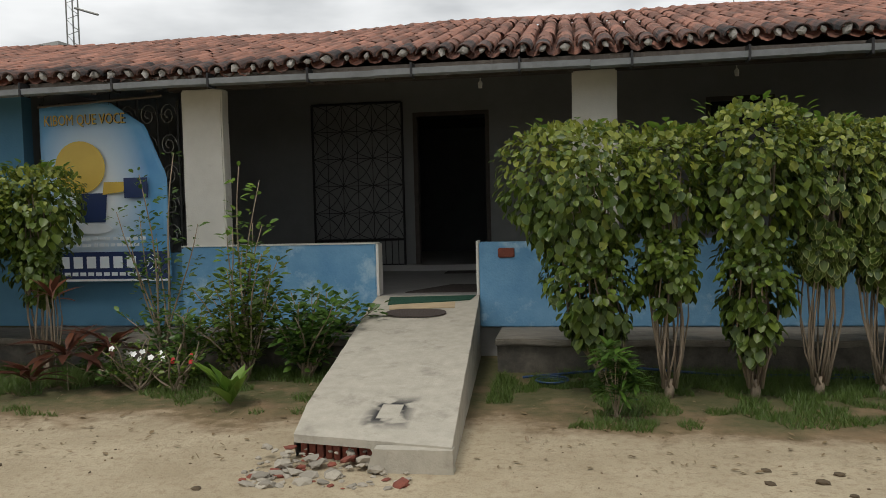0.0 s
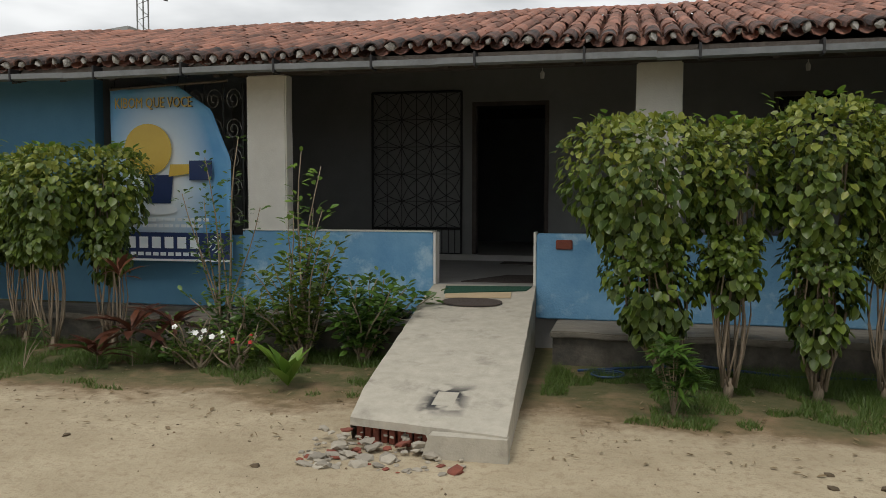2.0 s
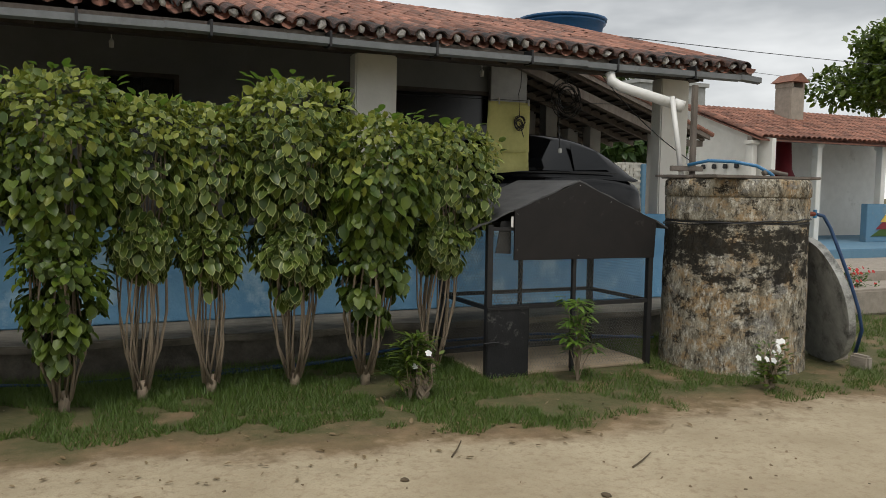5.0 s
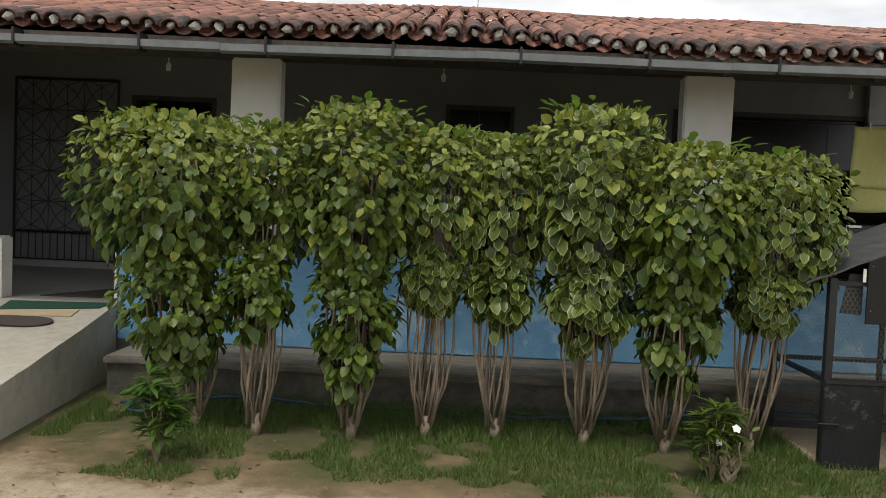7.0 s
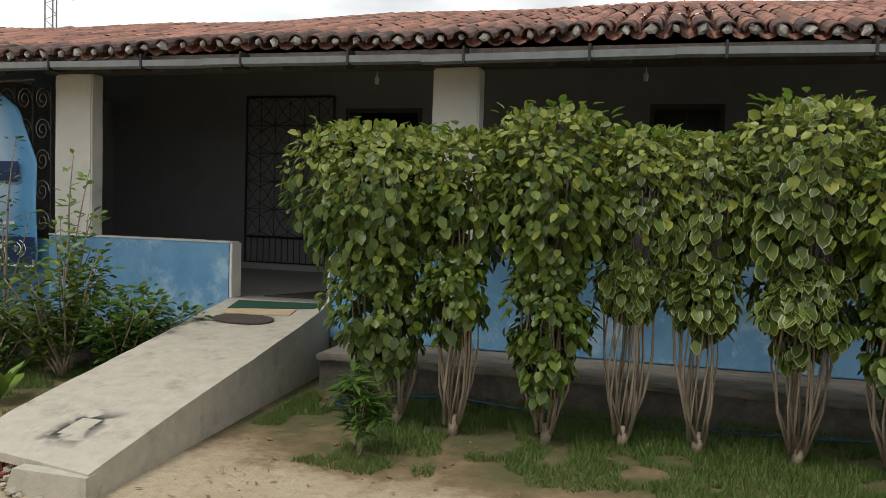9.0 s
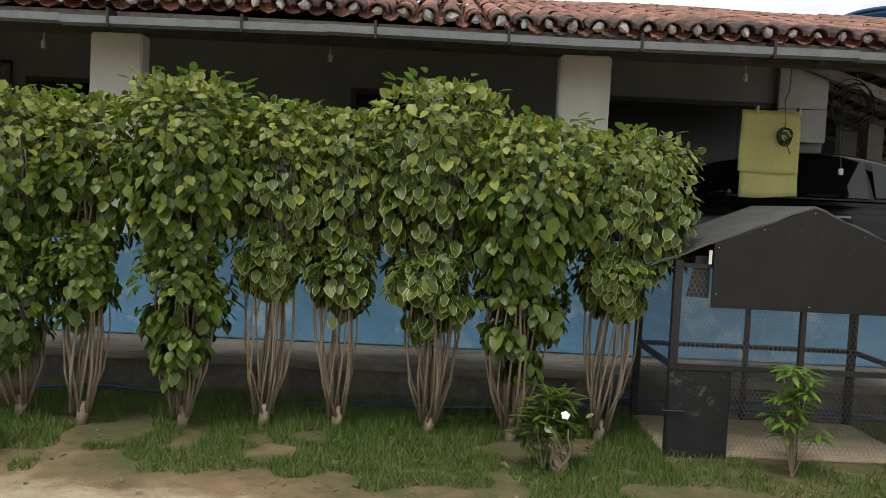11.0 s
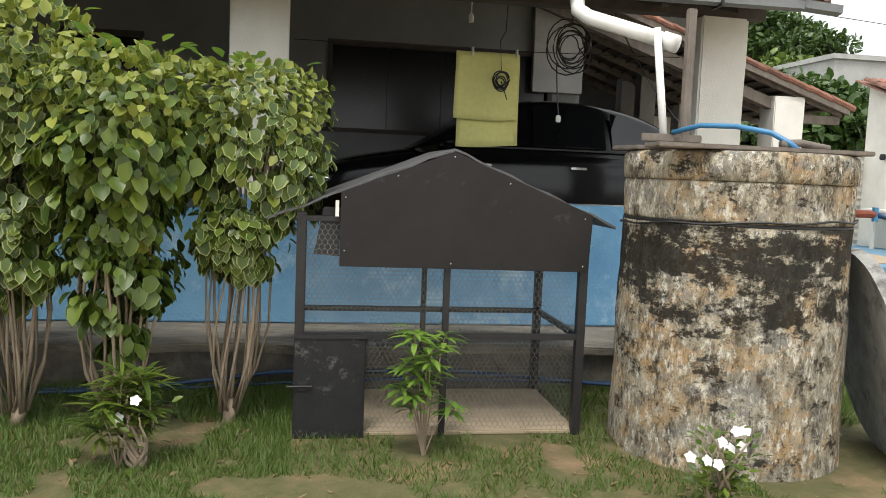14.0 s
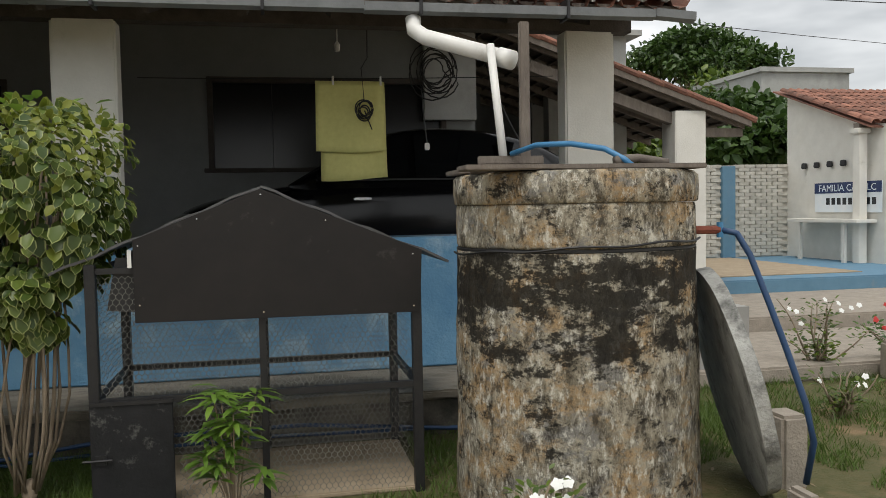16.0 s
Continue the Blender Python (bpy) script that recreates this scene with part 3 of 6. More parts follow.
# parapets
for x0, x1, z1 in ((-2.2, 0.0, 1.21), (1.1, 6.1, 1.21), (6.1, 10.42, 1.33)):
    solid("parapet", bx(x0, x1, 8.985, 9.16, 0.327, z1, bevel=0.012), M_BLUE, "low blue limewashed parapet wall with worn white edges", "wall", "structure")
solid("trim", bx(-2.2, 0.004, 8.98, 9.17, 1.212, 1.226, bevel=0.004), M_WHITE, "thin white worn coping on the parapet", "trim", "structure")
solid("trim", bx(0.002, 0.03, 8.982, 9.165, FLOOR, 1.212, bevel=0.004), M_WHITE, "white worn end of the parapet", "trim", "structure")
solid("trim", bx(1.07, 1.098, 8.982, 9.165, FLOOR, 1.226, bevel=0.004), M_WHITE, "white worn end of the parapet", "trim", "structure")
# blue front wall with the opening behind the banner and a dark window beyond
wall = tagged(new("wall_front"), "blue painted front wall", "wall", "", "structure")
for a in ((-11.0, -9.0, 0.34, 2.96), (-9.0, -7.5, 0.34, 1.35), (-9.0, -7.5, 2.78, 2.96), (-7.5, -4.08, 0.34, 2.96), (-4.08, -2.15, 0.34, 1.15)):
    part("wall_panel", bx(a[0], a[1], 9.03, 9.2, a[2], a[3]), M_BLUEWALL, wall)
solid("wall_back", bx(-11.0, -4.1, 12.5, 12.65, 0.0, 3.9), M_INNER, "inner wall, shade put into its colour", "wall", "structure")
solid("wall_side", bx(-4.25, -4.1, 9.2, 12.5, 0.0, 3.1), M_INNER, "inner cross wall, shade put into its colour", "wall", "structure")
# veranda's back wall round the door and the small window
wall = tagged(new("wall_veranda"), "grey-beige veranda wall with deep shade mixed into its colour", "wall", "", "structure")
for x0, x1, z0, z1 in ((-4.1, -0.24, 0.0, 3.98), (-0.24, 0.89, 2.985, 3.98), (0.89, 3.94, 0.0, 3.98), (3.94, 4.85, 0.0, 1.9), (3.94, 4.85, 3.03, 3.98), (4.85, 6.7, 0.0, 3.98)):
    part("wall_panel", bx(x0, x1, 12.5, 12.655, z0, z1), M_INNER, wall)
wall = tagged(new("wall_carport"), "grey-beige wall behind the parked car, shade mixed into its colour", "wall", "", "structure")
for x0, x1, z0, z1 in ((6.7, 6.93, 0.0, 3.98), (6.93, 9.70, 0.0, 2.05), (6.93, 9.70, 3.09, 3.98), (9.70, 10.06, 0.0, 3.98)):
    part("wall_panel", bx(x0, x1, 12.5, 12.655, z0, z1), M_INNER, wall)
solid("wall_panel_pale", bx(9.42, 10.055, 12.40, 12.497, 2.60, 3.80, bevel=0.006), M_FARWALL, "pale whitewashed wall piece above the car", "wall", "structure")
solid("wall_yard", bx(10.3, 12.4, 16.6, 16.7, 0.0, 3.3), M_ROOMSHADE, "wall at the back of the covered yard, its dimness put into the paint", "wall", "structure")
# room behind the door, its dimness put into the wall colour
room = tagged(new("wall_room"), "walls of the room behind the door, gloom put into their colour", "wall", "", "structure")
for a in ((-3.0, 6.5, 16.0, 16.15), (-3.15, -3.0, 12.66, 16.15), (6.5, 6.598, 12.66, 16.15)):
    part("wall_panel", bx(*a, 0.0, 4.0), M_ROOMSHADE, room)
solid("ceiling", bx(-3.1, 6.5, 12.66, 16.0, 3.2, 3.26), M_ROOMSHADE, "boarded room ceiling, darkened in its colour for the gloom", "ceiling", "structure")
part("wall_panel", bx(6.598, 11.0, 15.9, 16.1, 0.0, 4.0), M_ROOMSHADE, room)
# back half of the house, closed
solid("wall_rear", bx(-11.0, 10.4, 16.2, 16.4, 0.0, 2.9), M_FARWALL, "plain rear wall of the house", "wall", "structure")
solid("wall_end", bx(-11.15, -11.0, 9.03, 16.4, 0.0, 3.4), M_BLUEWALL, "blue end wall of the house", "wall", "structure")

# door frame and window frames
def opening_frame(name, x0, x1, z0, z1, y, material, label, sill=True):
    top = thing(name, ((x0 + x1) / 2, y, z0), label, name.split("_")[0], kind="structure")
    w, h = (x1 - x0) / 2, z1 - z0
    part("jamb", bx(-w, -w + 0.06, -0.09, 0.08, 0, h - 0.06, bevel=0.004), material, top)
    part("jamb", bx(w - 0.06, w, -0.09, 0.08, 0, h - 0.06, bevel=0.004), material, top)
    part("head", bx(-w, w, -0.092, 0.08, h - 0.06, h, bevel=0.004), material, top)
    if sill:
        part("window_sill", bx(-w - 0.05, w + 0.05, -0.12, 0.08, -0.05, 0, bevel=0.004), material, top)
    return top


opening_frame("door_1", -0.24, 0.89, 0.742, 2.985, 12.57, M_DARKWOOD, "open dark doorway with a plain timber frame", False)
win = opening_frame("window_1", 3.94, 4.85, 1.9, 3.03, 12.57, M_DARKWOOD, "closed dark shuttered window under the veranda")
for i in range(2):
    part("pane", bx(-0.393 + 0.395 * i, -0.003 + 0.395 * i, -0.01, 0.02, 0.0, 1.068, bevel=0.004), M_GLASS, win)
win = opening_frame("window_2", 6.93, 9.70, 2.05, 3.09, 12.57, M_DARKWOOD, "wide dark window behind the parked car")
for i in range(4):
    part("pane", bx(-1.323 + 0.663 * i, -0.665 + 0.663 * i, -0.01, 0.02, 0.0, 0.978, bevel=0.004), M_GLASS, win)
win = opening_frame("window_3", -9.0, -7.5, 1.35, 2.78, 9.12, M_DARKWOOD, "dark window in the blue wall")
for i in range(3):
    part("pane", bx(-0.69 + 0.462 * i, -0.233 + 0.462 * i, -0.01, 0.02, 0.0, 1.37, bevel=0.004), M_GLASS, win)

# columns
for x0, x1 in ((-2.14, -1.67), (2.08, 2.53), (6.14, 6.58), (9.93, 10.34)):
    bm = bx(x0, x1, 9.0, 9.19, 0.34, 2.93, bevel=0.015)
    bmesh.ops.subdivide_edges(bm, edges=[e for e in bm.edges if e.calc_length() > 1], cuts=14)
    for v in bm.verts:
        v.co += 0.006 * noise.noise_vector(v.co * 3)
    solid("column", bm, M_WHITE, "square white plastered veranda column, chipped and stained", "column", "structure", "veranda columns")
solid("beam", bx(-2.3, 10.5, 9.02, 9.17, 2.932, 3.11), M_DARKWOOD, "dark veranda beam over the columns", "beam", "structure")

# roof: boards below, rafters, then tiles
def roof_z(y):
    return EAVE_Z + SLOPE * (y - EAVE_Y)


bm = bmesh.new()
def roof_sheet(bm, x0, x1, ya, za, yb, zb, t=0.03):
    lo = [bm.verts.new(p) for p in ((x0, ya, za), (x1, ya, za), (x1, yb, zb), (x0, yb, zb))]
    hi = [bm.verts.new(v.co + Vector((0, 0, t))) for v in lo]
    bm.faces.new(lo[::-1])
    bm.faces.new(hi)
    for i in range(4):
        j = (i + 1) % 4
        bm.faces.new((lo[i], lo[j], hi[j], hi[i]))
roof_sheet(bm, XL, XR, EAVE_Y + 0.05, EAVE_Z - 0.06, RIDGE_Y, RIDGE_Z - 0.06)
roof_sheet(bm, XL, XR, RIDGE_Y, RIDGE_Z - 0.06, 16.7, RIDGE_Z - 0.06 - SLOPE * 4.3)
for i in range(30):
    x = XL + 0.2 + i * 0.6
    roof_sheet(bm, x, x + 0.06, EAVE_Y + 0.08, EAVE_Z - 0.15, RIDGE_Y, RIDGE_Z - 0.17, 0.085)
solid("ceiling_boards", bm, M_DARKWOOD, "dark rafters and boards under the roof", "ceiling", "structure")
solid("fascia", bx(XL, XR, EAVE_Y + 0.02, EAVE_Y + 0.05, 2.865, 2.945), M_TIMBER, "dark weathered fascia board under the eave tiles", "trim", "structure")

# gutter in lengths, a little uneven, with straps
gutter = thing("gutter", (0, 8.12, 2.86), "long grey metal gutter with joints, slightly sagging", "gutter")
x = XL
i = 0
while x < 10.54:
    x1 = min(x + 2.0, 10.55)
    dz = 0.012 * math.sin(i * 2.3)
    bm = bmesh.new()
    prof = ((-0.06, 0.02), (-0.055, -0.035), (0.0, -0.05), (0.055, -0.035), (0.06, 0.02), (0.05, 0.02), (0.045, -0.025), (0.0, -0.038), (-0.045, -0.025), (-0.05, 0.02))
    a = [bm.verts.new((x, p[0], p[1] + dz)) for p in prof]
    b = [bm.verts.new((x1 - 0.004, p[0], p[1] - dz * 0.6)) for p in prof]
    for k in range(len(prof)):
        j = (k + 1) % len(prof)
        bm.faces.new((a[k], a[j], b[j], b[k]))
    part("gutter_length", bm, M_GUTTER, gutter)
    for sx in (x + 0.35, x + 1.35):
        if sx < 10.5:
            part("strap", bx(sx, sx + 0.022, -0.068, 0.09, -0.06, 0.075, bevel=0.003), M_IRON, gutter)
    x = x1
    i += 1

# ---- ramp ----
ramp = thing("ramp", (0, 0, 0), "steep pale concrete access ramp with a broken front edge", "ramp", kind="structure")
bm = bmesh.new()
N = 24
tops, bots = [], []
for i in range(N + 1):
    t = i / N
    y = 5.30 + (8.998 - 5.30) * t
    z = 0.158 + (0.66 - 0.158) * (t + 0.10 * math.sin(math.pi * t) * (0.4 - t))
    xl = 0.28 - 0.27 * min(1, t * 1.1) + 0.008 * noise.noise(Vector((0, y * 5, 0)))
    xr = 1.335 - 0.24 * t + 0.008 * noise.noise(Vector((9, y * 5, 0)))
    yo = 0.20 * max(0, 1 - t * 6)
    tops.append([bm.verts.new((xl + (xr - xl) * k / 8, y + yo * (1 - k / 8), z + 0.006 * noise.noise(Vector((k, y * 2, 3))))) for k in range(9)])
    bots.append([bm.verts.new((xl + (xr - xl) * k / 8, y + yo * (1 - k / 8), -0.12 if t > 0.04 or k > 4 else z - 0.05)) for k in range(9)])
for i in range(N):
    for k in range(8):
        bm.faces.new((tops[i][k], tops[i][k + 1], tops[i + 1][k + 1], tops[i + 1][k]))
    bm.faces.new((tops[i][0], tops[i + 1][0], bots[i + 1][0], bots[i][0]))
    bm.faces.new((tops[i][8], bots[i][8], bots[i + 1][8], tops[i + 1][8]))
for k in range(8):
    bm.faces.new((tops[0][k], bots[0][k], bots[0][k + 1], tops[0][k + 1]))
    bm.faces.new((tops[N][k], tops[N][k + 1], bots[N][k + 1], bots[N][k]))
part("slab", bm, M_RAMPTOP, ramp)
part("foot_block", prism(bmesh.new(), [(0.80, -0.05), (1.345, -0.05), (1.34, 0.145), (0.86, 0.145), (0.83, 0.06)], 5.27, 5.36), M_CONC, ramp, "cracked plaster front of the ramp")
for i in range(9):
    x = 0.31 + i * 0.058
    part("hollow_brick", bx(x, x + 0.043, 5.535 - 0.011 * i + 0.012 * (i % 2), 5.62, 0.0, 0.122, bevel=0.004), M_BRICK, ramp)

rng = random.Random(4)
def chunk(r, flat, seed):
    bm = bmesh.new()
    bmesh.ops.create_icosphere(bm, subdivisions=1, radius=r)
    for v in bm.verts:
        v.co = v.co * (1 + 0.5 * noise.noise(v.co * (3 / max(r, 0.01)) * 0.4 + Vector((seed, 0, 0))))
        v.co.z *= flat
    return bm
for i in range(130):
    r = rng.choice((0.012, 0.016, 0.02, 0.025, 0.03, 0.035, 0.045, 0.065))
    x, y = rng.uniform(0.1, 1.1), rng.uniform(4.98, 5.50)
    if rng.random() < 0.3:
        x = rng.uniform(0.05, 0.5)
    ob = solid("rubble_piece", chunk(r, rng.uniform(0.25, 0.5), i), M_BRICK if rng.random() < 0.12 else M_RUBBLE, "broken flake of concrete on the sand before the ramp", "rubble", group="rubble before the ramp", loc=(x, y, r * 0.12 + max(0, y - 5.2) * 0.24))
    ob.rotation_euler = (rng.uniform(-0.25, 0.25), rng.uniform(-0.25, 0.25), rng.uniform(0, 6))
for x, y, r in ((3.16, 5.49, 0.03), (3.13, 5.26, 0.032), (3.42, 5.3, 0.042), (3.55, 5.45, 0.034), (3.52, 5.1, 0.026), (3.47, 4.99, 0.036), (5.2, 5.2, 0.03), (6.1, 4.6, 0.03), (-0.1, 4.9, 0.03), (-1.6, 5.2, 0.03)):
    solid("clod", chunk(r, 0.4, x), M_DUNG, "small dark dry clod lying on the sand", "clod", group="clods on the sand", loc=(x, y, r * 0.2))
# small stones and twigs strewn on the lane
bm = bmesh.new()
for i in range(300):
    x, y = rng.uniform(-5, 9.5), rng.uniform(3.6, 6.6)
    r = rng.uniform(0.003, 0.008)
    m = Matrix.Translation((x, y, r * 0.3)) @ Euler((rng.random(), rng.random(), rng.random() * 6)).to_matrix().to_4x4()
    bmesh.ops.create_cube(bm, size=r * 1.6, matrix=m @ Matrix.Diagonal((1.5, 1, 0.6, 1)))
solid("pebbles", bm, M_LITTER, "small stones and bits strewn over the sand", "pebbles", "stuff")

# mats at the top of the ramp and on the veranda
def ramp_z(y):
    t = (y - 5.30) / (8.998 - 5.30)
    return 0.158 + (0.66 - 0.158) * (t + 0.10 * math.sin(math.pi * t) * (0.4 - t))
def mat_on_ramp(name, outline, material, label, lift=0.012):
    bm = bmesh.new()
    a = [bm.verts.new((x, y, (ramp_z(y) if y < 8.998 else FLOOR) + lift)) for x, y in outline]
    b = [bm.verts.new(v.co - Vector((0, 0, 0.009))) for v in a]
    bm.faces.new(a)
    bm.faces.new(b[::-1])
    for i in range(len(a)):
        j = (i + 1) % len(a)
        bm.faces.new((a[j], a[i], b[i], b[j]))
    solid(name, bm, material, label, "mat")
mat_on_ramp("doormat", [(0.20, 8.62), (1.02, 8.80), (1.06, 8.96), (0.16, 8.90)], M_GREENMAT, "dark green doormat lying askew on the ramp's top")
mat_on_ramp("cardboard", [(0.25, 8.46), (0.90, 8.52), (0.88, 8.72), (0.5, 8.66), (0.22, 8.60)], M_CARD, "flattened buff cardboard between the mats")
mat_on_ramp("doormat", [(0.55 + 0.30 * math.cos(a) * (1 - 0.12 * (abs(math.cos(a)) < 0.25)), 8.30 + 0.13 * math.sin(a) * (1 + 0.25 * abs(math.cos(a)))) for a in (2 * math.pi * i / 28 for i in range(28))], M_BROWNMAT, "brown double-rounded doormat on the ramp", 0.02)
mat_on_ramp("doormat", [(0.25, 9.25), (1.25, 9.3), (1.35, 10.1), (0.65, 10.1)], M_BROWNMAT, "dark brown mat on the veranda floor", 0.012)
mat_on_ramp("doormat", [(0.3, 11.7), (1.1, 11.7), (1.1, 12.1), (0.3, 12.1)], M_BROWNMAT, "small dark mat before the doorstep", 0.012)
# clay brick set in the parapet's face
solid("loose_brick", bx(1.30, 1.47, 8.965, 9.0, 1.05, 1.15, bevel=0.008), M_BRICK, "bare red brick showing in the blue parapet", "brick")

# ---- iron grille door, swung open against the wall ----
def bar(bm, p, q, w=0.012):
    tube(bm, (p, q), w, 5)
    return bm
gate = thing("grille_door", (-1.76, 12.42, 0.742), "black wrought-iron grille door with a petal pattern, swung open", "door")
GW, GH = 1.37, 2.4
for a in (((0, 0, 0), (0, 0, GH)), ((GW, 0, 0), (GW, 0, GH)), ((0, 0, 0), (GW, 0, 0)), ((0, 0, GH), (GW, 0, GH)), ((0, 0, 0.38), (GW, 0, 0.38))):
    part("frame_bar", bar(bmesh.new(), *a, 0.018), M_IRON, gate)
for i in range(1, 14):
    part("rod", bar(bmesh.new(), (GW * i / 14, 0, 0), (GW * i / 14, 0, 0.38), 0.007), M_IRON, gate)
rows, cols = 5, 3
ch, cw = (GH - 0.38) / rows, GW / cols
for r in range(rows):
    for c in range(cols):
        bm = bmesh.new()
        x0, z0 = c * cw, 0.38 + r * ch
        for p, q in (((x0, z0), (x0 + cw, z0 + ch)), ((x0 + cw, z0), (x0, z0 + ch))):
            for side in (-1, 1):
                pts = []
                for k in range(9):
                    t = k / 8
                    dx, dz = q[0] - p[0], q[1] - p[1]
                    off = side * 0.16 * math.sin(math.pi * t)
                    pts.append((p[0] + dx * t - dz * off, 0, p[1] + dz * t + dx * off))
                tube(bm, pts, 0.005, 4)
        for p, q in (((x0 + cw / 2, 0, z0), (x0 + cw / 2, 0, z0 + ch)), ((x0, 0, z0 + ch), (x0 + cw, 0, z0 + ch)), ((x0, 0, z0), (x0, 0, z0 + ch))):
            bar(bm, p, q, 0.005)
        part("petal_panel", bm, M_IRON, gate)

# scroll grille beside the banner
grille = thing("window_grille", (-3.95, 9.0, 1.15), "scrolled iron window grille, partly rusted white", "grille")
for i in range(8):
    x = 0.12 + i * 0.235
    bm = bmesh.new()
    tube(bm, ((x, 0, 0), (x, 0, 1.7)), 0.009, 5)
    part("rod", bm, M_IRON, grille)
for i in range(7):
    for k in range(5):
        cx, cz = 0.24 + i * 0.235, 0.2 + k * 0.33
        pts = [(cx + 0.10 * (1 - a / 14) * math.cos(a), 0, cz + 0.13 * (1 - a / 14) * math.sin(a)) for a in (j * 0.6 for j in range(20))]
        part("scroll", tb(pts, 0.007, 4), M_WIRE, grille)

# ---- banner (plain shapes in place of its drawn figure) ----
banner = thing("banner", (-3.05, 8.93, 0.85), "torn blue vinyl banner hung over a barred opening", "banner")
bm = bmesh.new()
W, H = 0.75, 1.96
grid = {}
for i in range(25):
    for k in range(31):
        u, v = i / 24, k / 30
        lim = 1.0 - max(0, (v - 0.58)) * 0.22 / 0.42
        if v > 0.86:
            lim -= (v - 0.86) * 1.5
        x = -W + 2 * W * u * lim
        grid[i, k] = bm.verts.new((x, 0.012 * math.sin(u * 9 + v * 3) + 0.008 * math.sin(v * 14), H * v + 0.02 * u * v))
for i in range(24):
    for k in range(30):
        bm.faces.new((grid[i, k], grid[i + 1, k], grid[i + 1, k + 1], grid[i, k + 1]))
sheet = part("sheet", bm, M_BANNER, banner, smooth=True)
md = sheet.modifiers.new("thick", "SOLIDIFY")
md.thickness = 0.004
def disc(cx, cz, rx, rz, material, depth, name):
    bm = bmesh.new()
    prism(bm, [(cx + rx * math.cos(2 * math.pi * i / 32), cz + rz * math.sin(2 * math.pi * i / 32)) for i in range(32)], depth, depth + 0.002)
    part(name, bm, material, banner)
disc(-0.26, 1.27, 0.30, 0.29, M_YELLOW, -0.032, "yellow_disc")
part("dark_shape", prism(bmesh.new(), [(-0.30, 0.66), (0.02, 0.66), (0.05, 0.98), (-0.26, 0.98)], -0.032, -0.030), M_NAVY, banner)
part("yellow_band", prism(bmesh.new(), [(0.0, 0.96), (0.30, 1.0), (0.30, 1.1), (0.02, 1.1)], -0.036, -0.034), M_YELLOW, banner)
disc(-0.14, 0.59, 0.24, 0.06, M_PRINTWHITE, -0.036, "pale_foot")
part("blue_card", bx(0.26, 0.54, -0.042, -0.040, 0.92, 1.14), M_NAVY, banner)
part("bottom_band", bx(-0.74, 0.745, -0.026, -0.024, 0.03, 0.33), M_NAVY, banner)
part("hem", bx(-0.74, 0.745, -0.030, -0.022, 0.005, 0.028), M_PRINTWHITE, banner)
for x0, x1, z, h in ((-0.70, 0.50, 0.46, 0.035), (-0.62, 0.42, 0.39, 0.035)):
    n = 15
    for i in range(n):
        a = x0 + (x1 - x0) * i / n
        part("print_bar", bx(a, a + (x1 - x0) / n * (0.55 + 0.3 * ((i * 7) % 3) / 2), -0.036, -0.034, z, z + h), M_PRINTWHITE, banner)
for i in range(6):
    part("print_bar", bx(-0.55 + i * 0.16, -0.44 + i * 0.16, -0.032, -0.030, 0.15, 0.28), M_PRINTWHITE, banner)
for i in range(11):
    part("print_bar", bx(-0.60 + i * 0.095, -0.53 + i * 0.095, -0.032, -0.030, 0.065, 0.105), M_PRINTWHITE, banner)
for i in range(3):
    bm = bmesh.new()
    tube(bm, [(0.46 + (0.05 + 0.06 * i) * math.cos(a), -0.03, 0.2 + (0.04 + 0.035 * i) * math.sin(a)) for a in (-1.0 + 0.2 * k for k in range(11))], 0.006, 4)
    part("wave_mark", bm, M_PRINTWHITE, banner)
lettering("KIBOM QUE VOCE", 0.17, M_INK, pose(-0.18, -0.030, 1.735, 90), banner, width=0.98)
lettering("KIBOM QUE VOCE", 0.165, M_YELLOW, pose(-0.185, -0.034, 1.74, 90), banner, width=0.96)
for x in (-0.7, 0.1):
    part("cord", tb(((x, 0, 1.95), (x + 0.03, 0.02, 2.2)), 0.004, 5), M_CABLE, banner)
part("batten", tb(((-0.76, 0.006, 1.955), (0.72, 0.006, 2.02)), 0.014, 6), M_TIMBER, banner)

# ---- dog kennel ----
KX, KY, KW, KD = 6.71, 7.19, 1.70, 0.94
kennel = thing("dog_kennel", (KX, KY, 0), "black iron wire-mesh kennel with a gabled sheet roof", "kennel")
part("slab", bx(0.0, KW, 0.0, KD, 0.0, 0.03, bevel=0.008), M_SANDSLAB, kennel, "pale sandy cement base")
EH = 1.30
def post(x, y, z1, s=0.026):
    part("post", bx(x - s, x + s, y - s, y + s, 0.0, z1, bevel=0.003), M_IRON, kennel)
post(0.02, 0.0, EH + 0.0)
post(KW - 0.02, 0.0, EH - 0.02)
post(0.86, 0.0, 1.02, 0.018)
post(0.02, KD, EH)
post(KW - 0.02, KD, EH)
post(0.86, KD, EH, 0.018)
for y in (0.0, KD):
    part("rail", bx(0.042, KW - 0.042, y - 0.016, y + 0.016, 0.58, 0.615), M_IRON, kennel)
    part("rail", bx(0.042, KW - 0.042, y - 0.014, y + 0.014, EH - 0.05, EH - 0.02), M_IRON, kennel)
for x in (0.02, KW - 0.02):
    part("rail", bx(x - 0.015, x + 0.015, 0.024, KD - 0.024, 0.58, 0.615), M_IRON, kennel)
    part("rail", bx(x - 0.015, x + 0.015, 0.024, KD - 0.024, EH - 0.05, EH - 0.02), M_IRON, kennel)
gx0, gx1, gp = 0.235, 1.695, 0.87
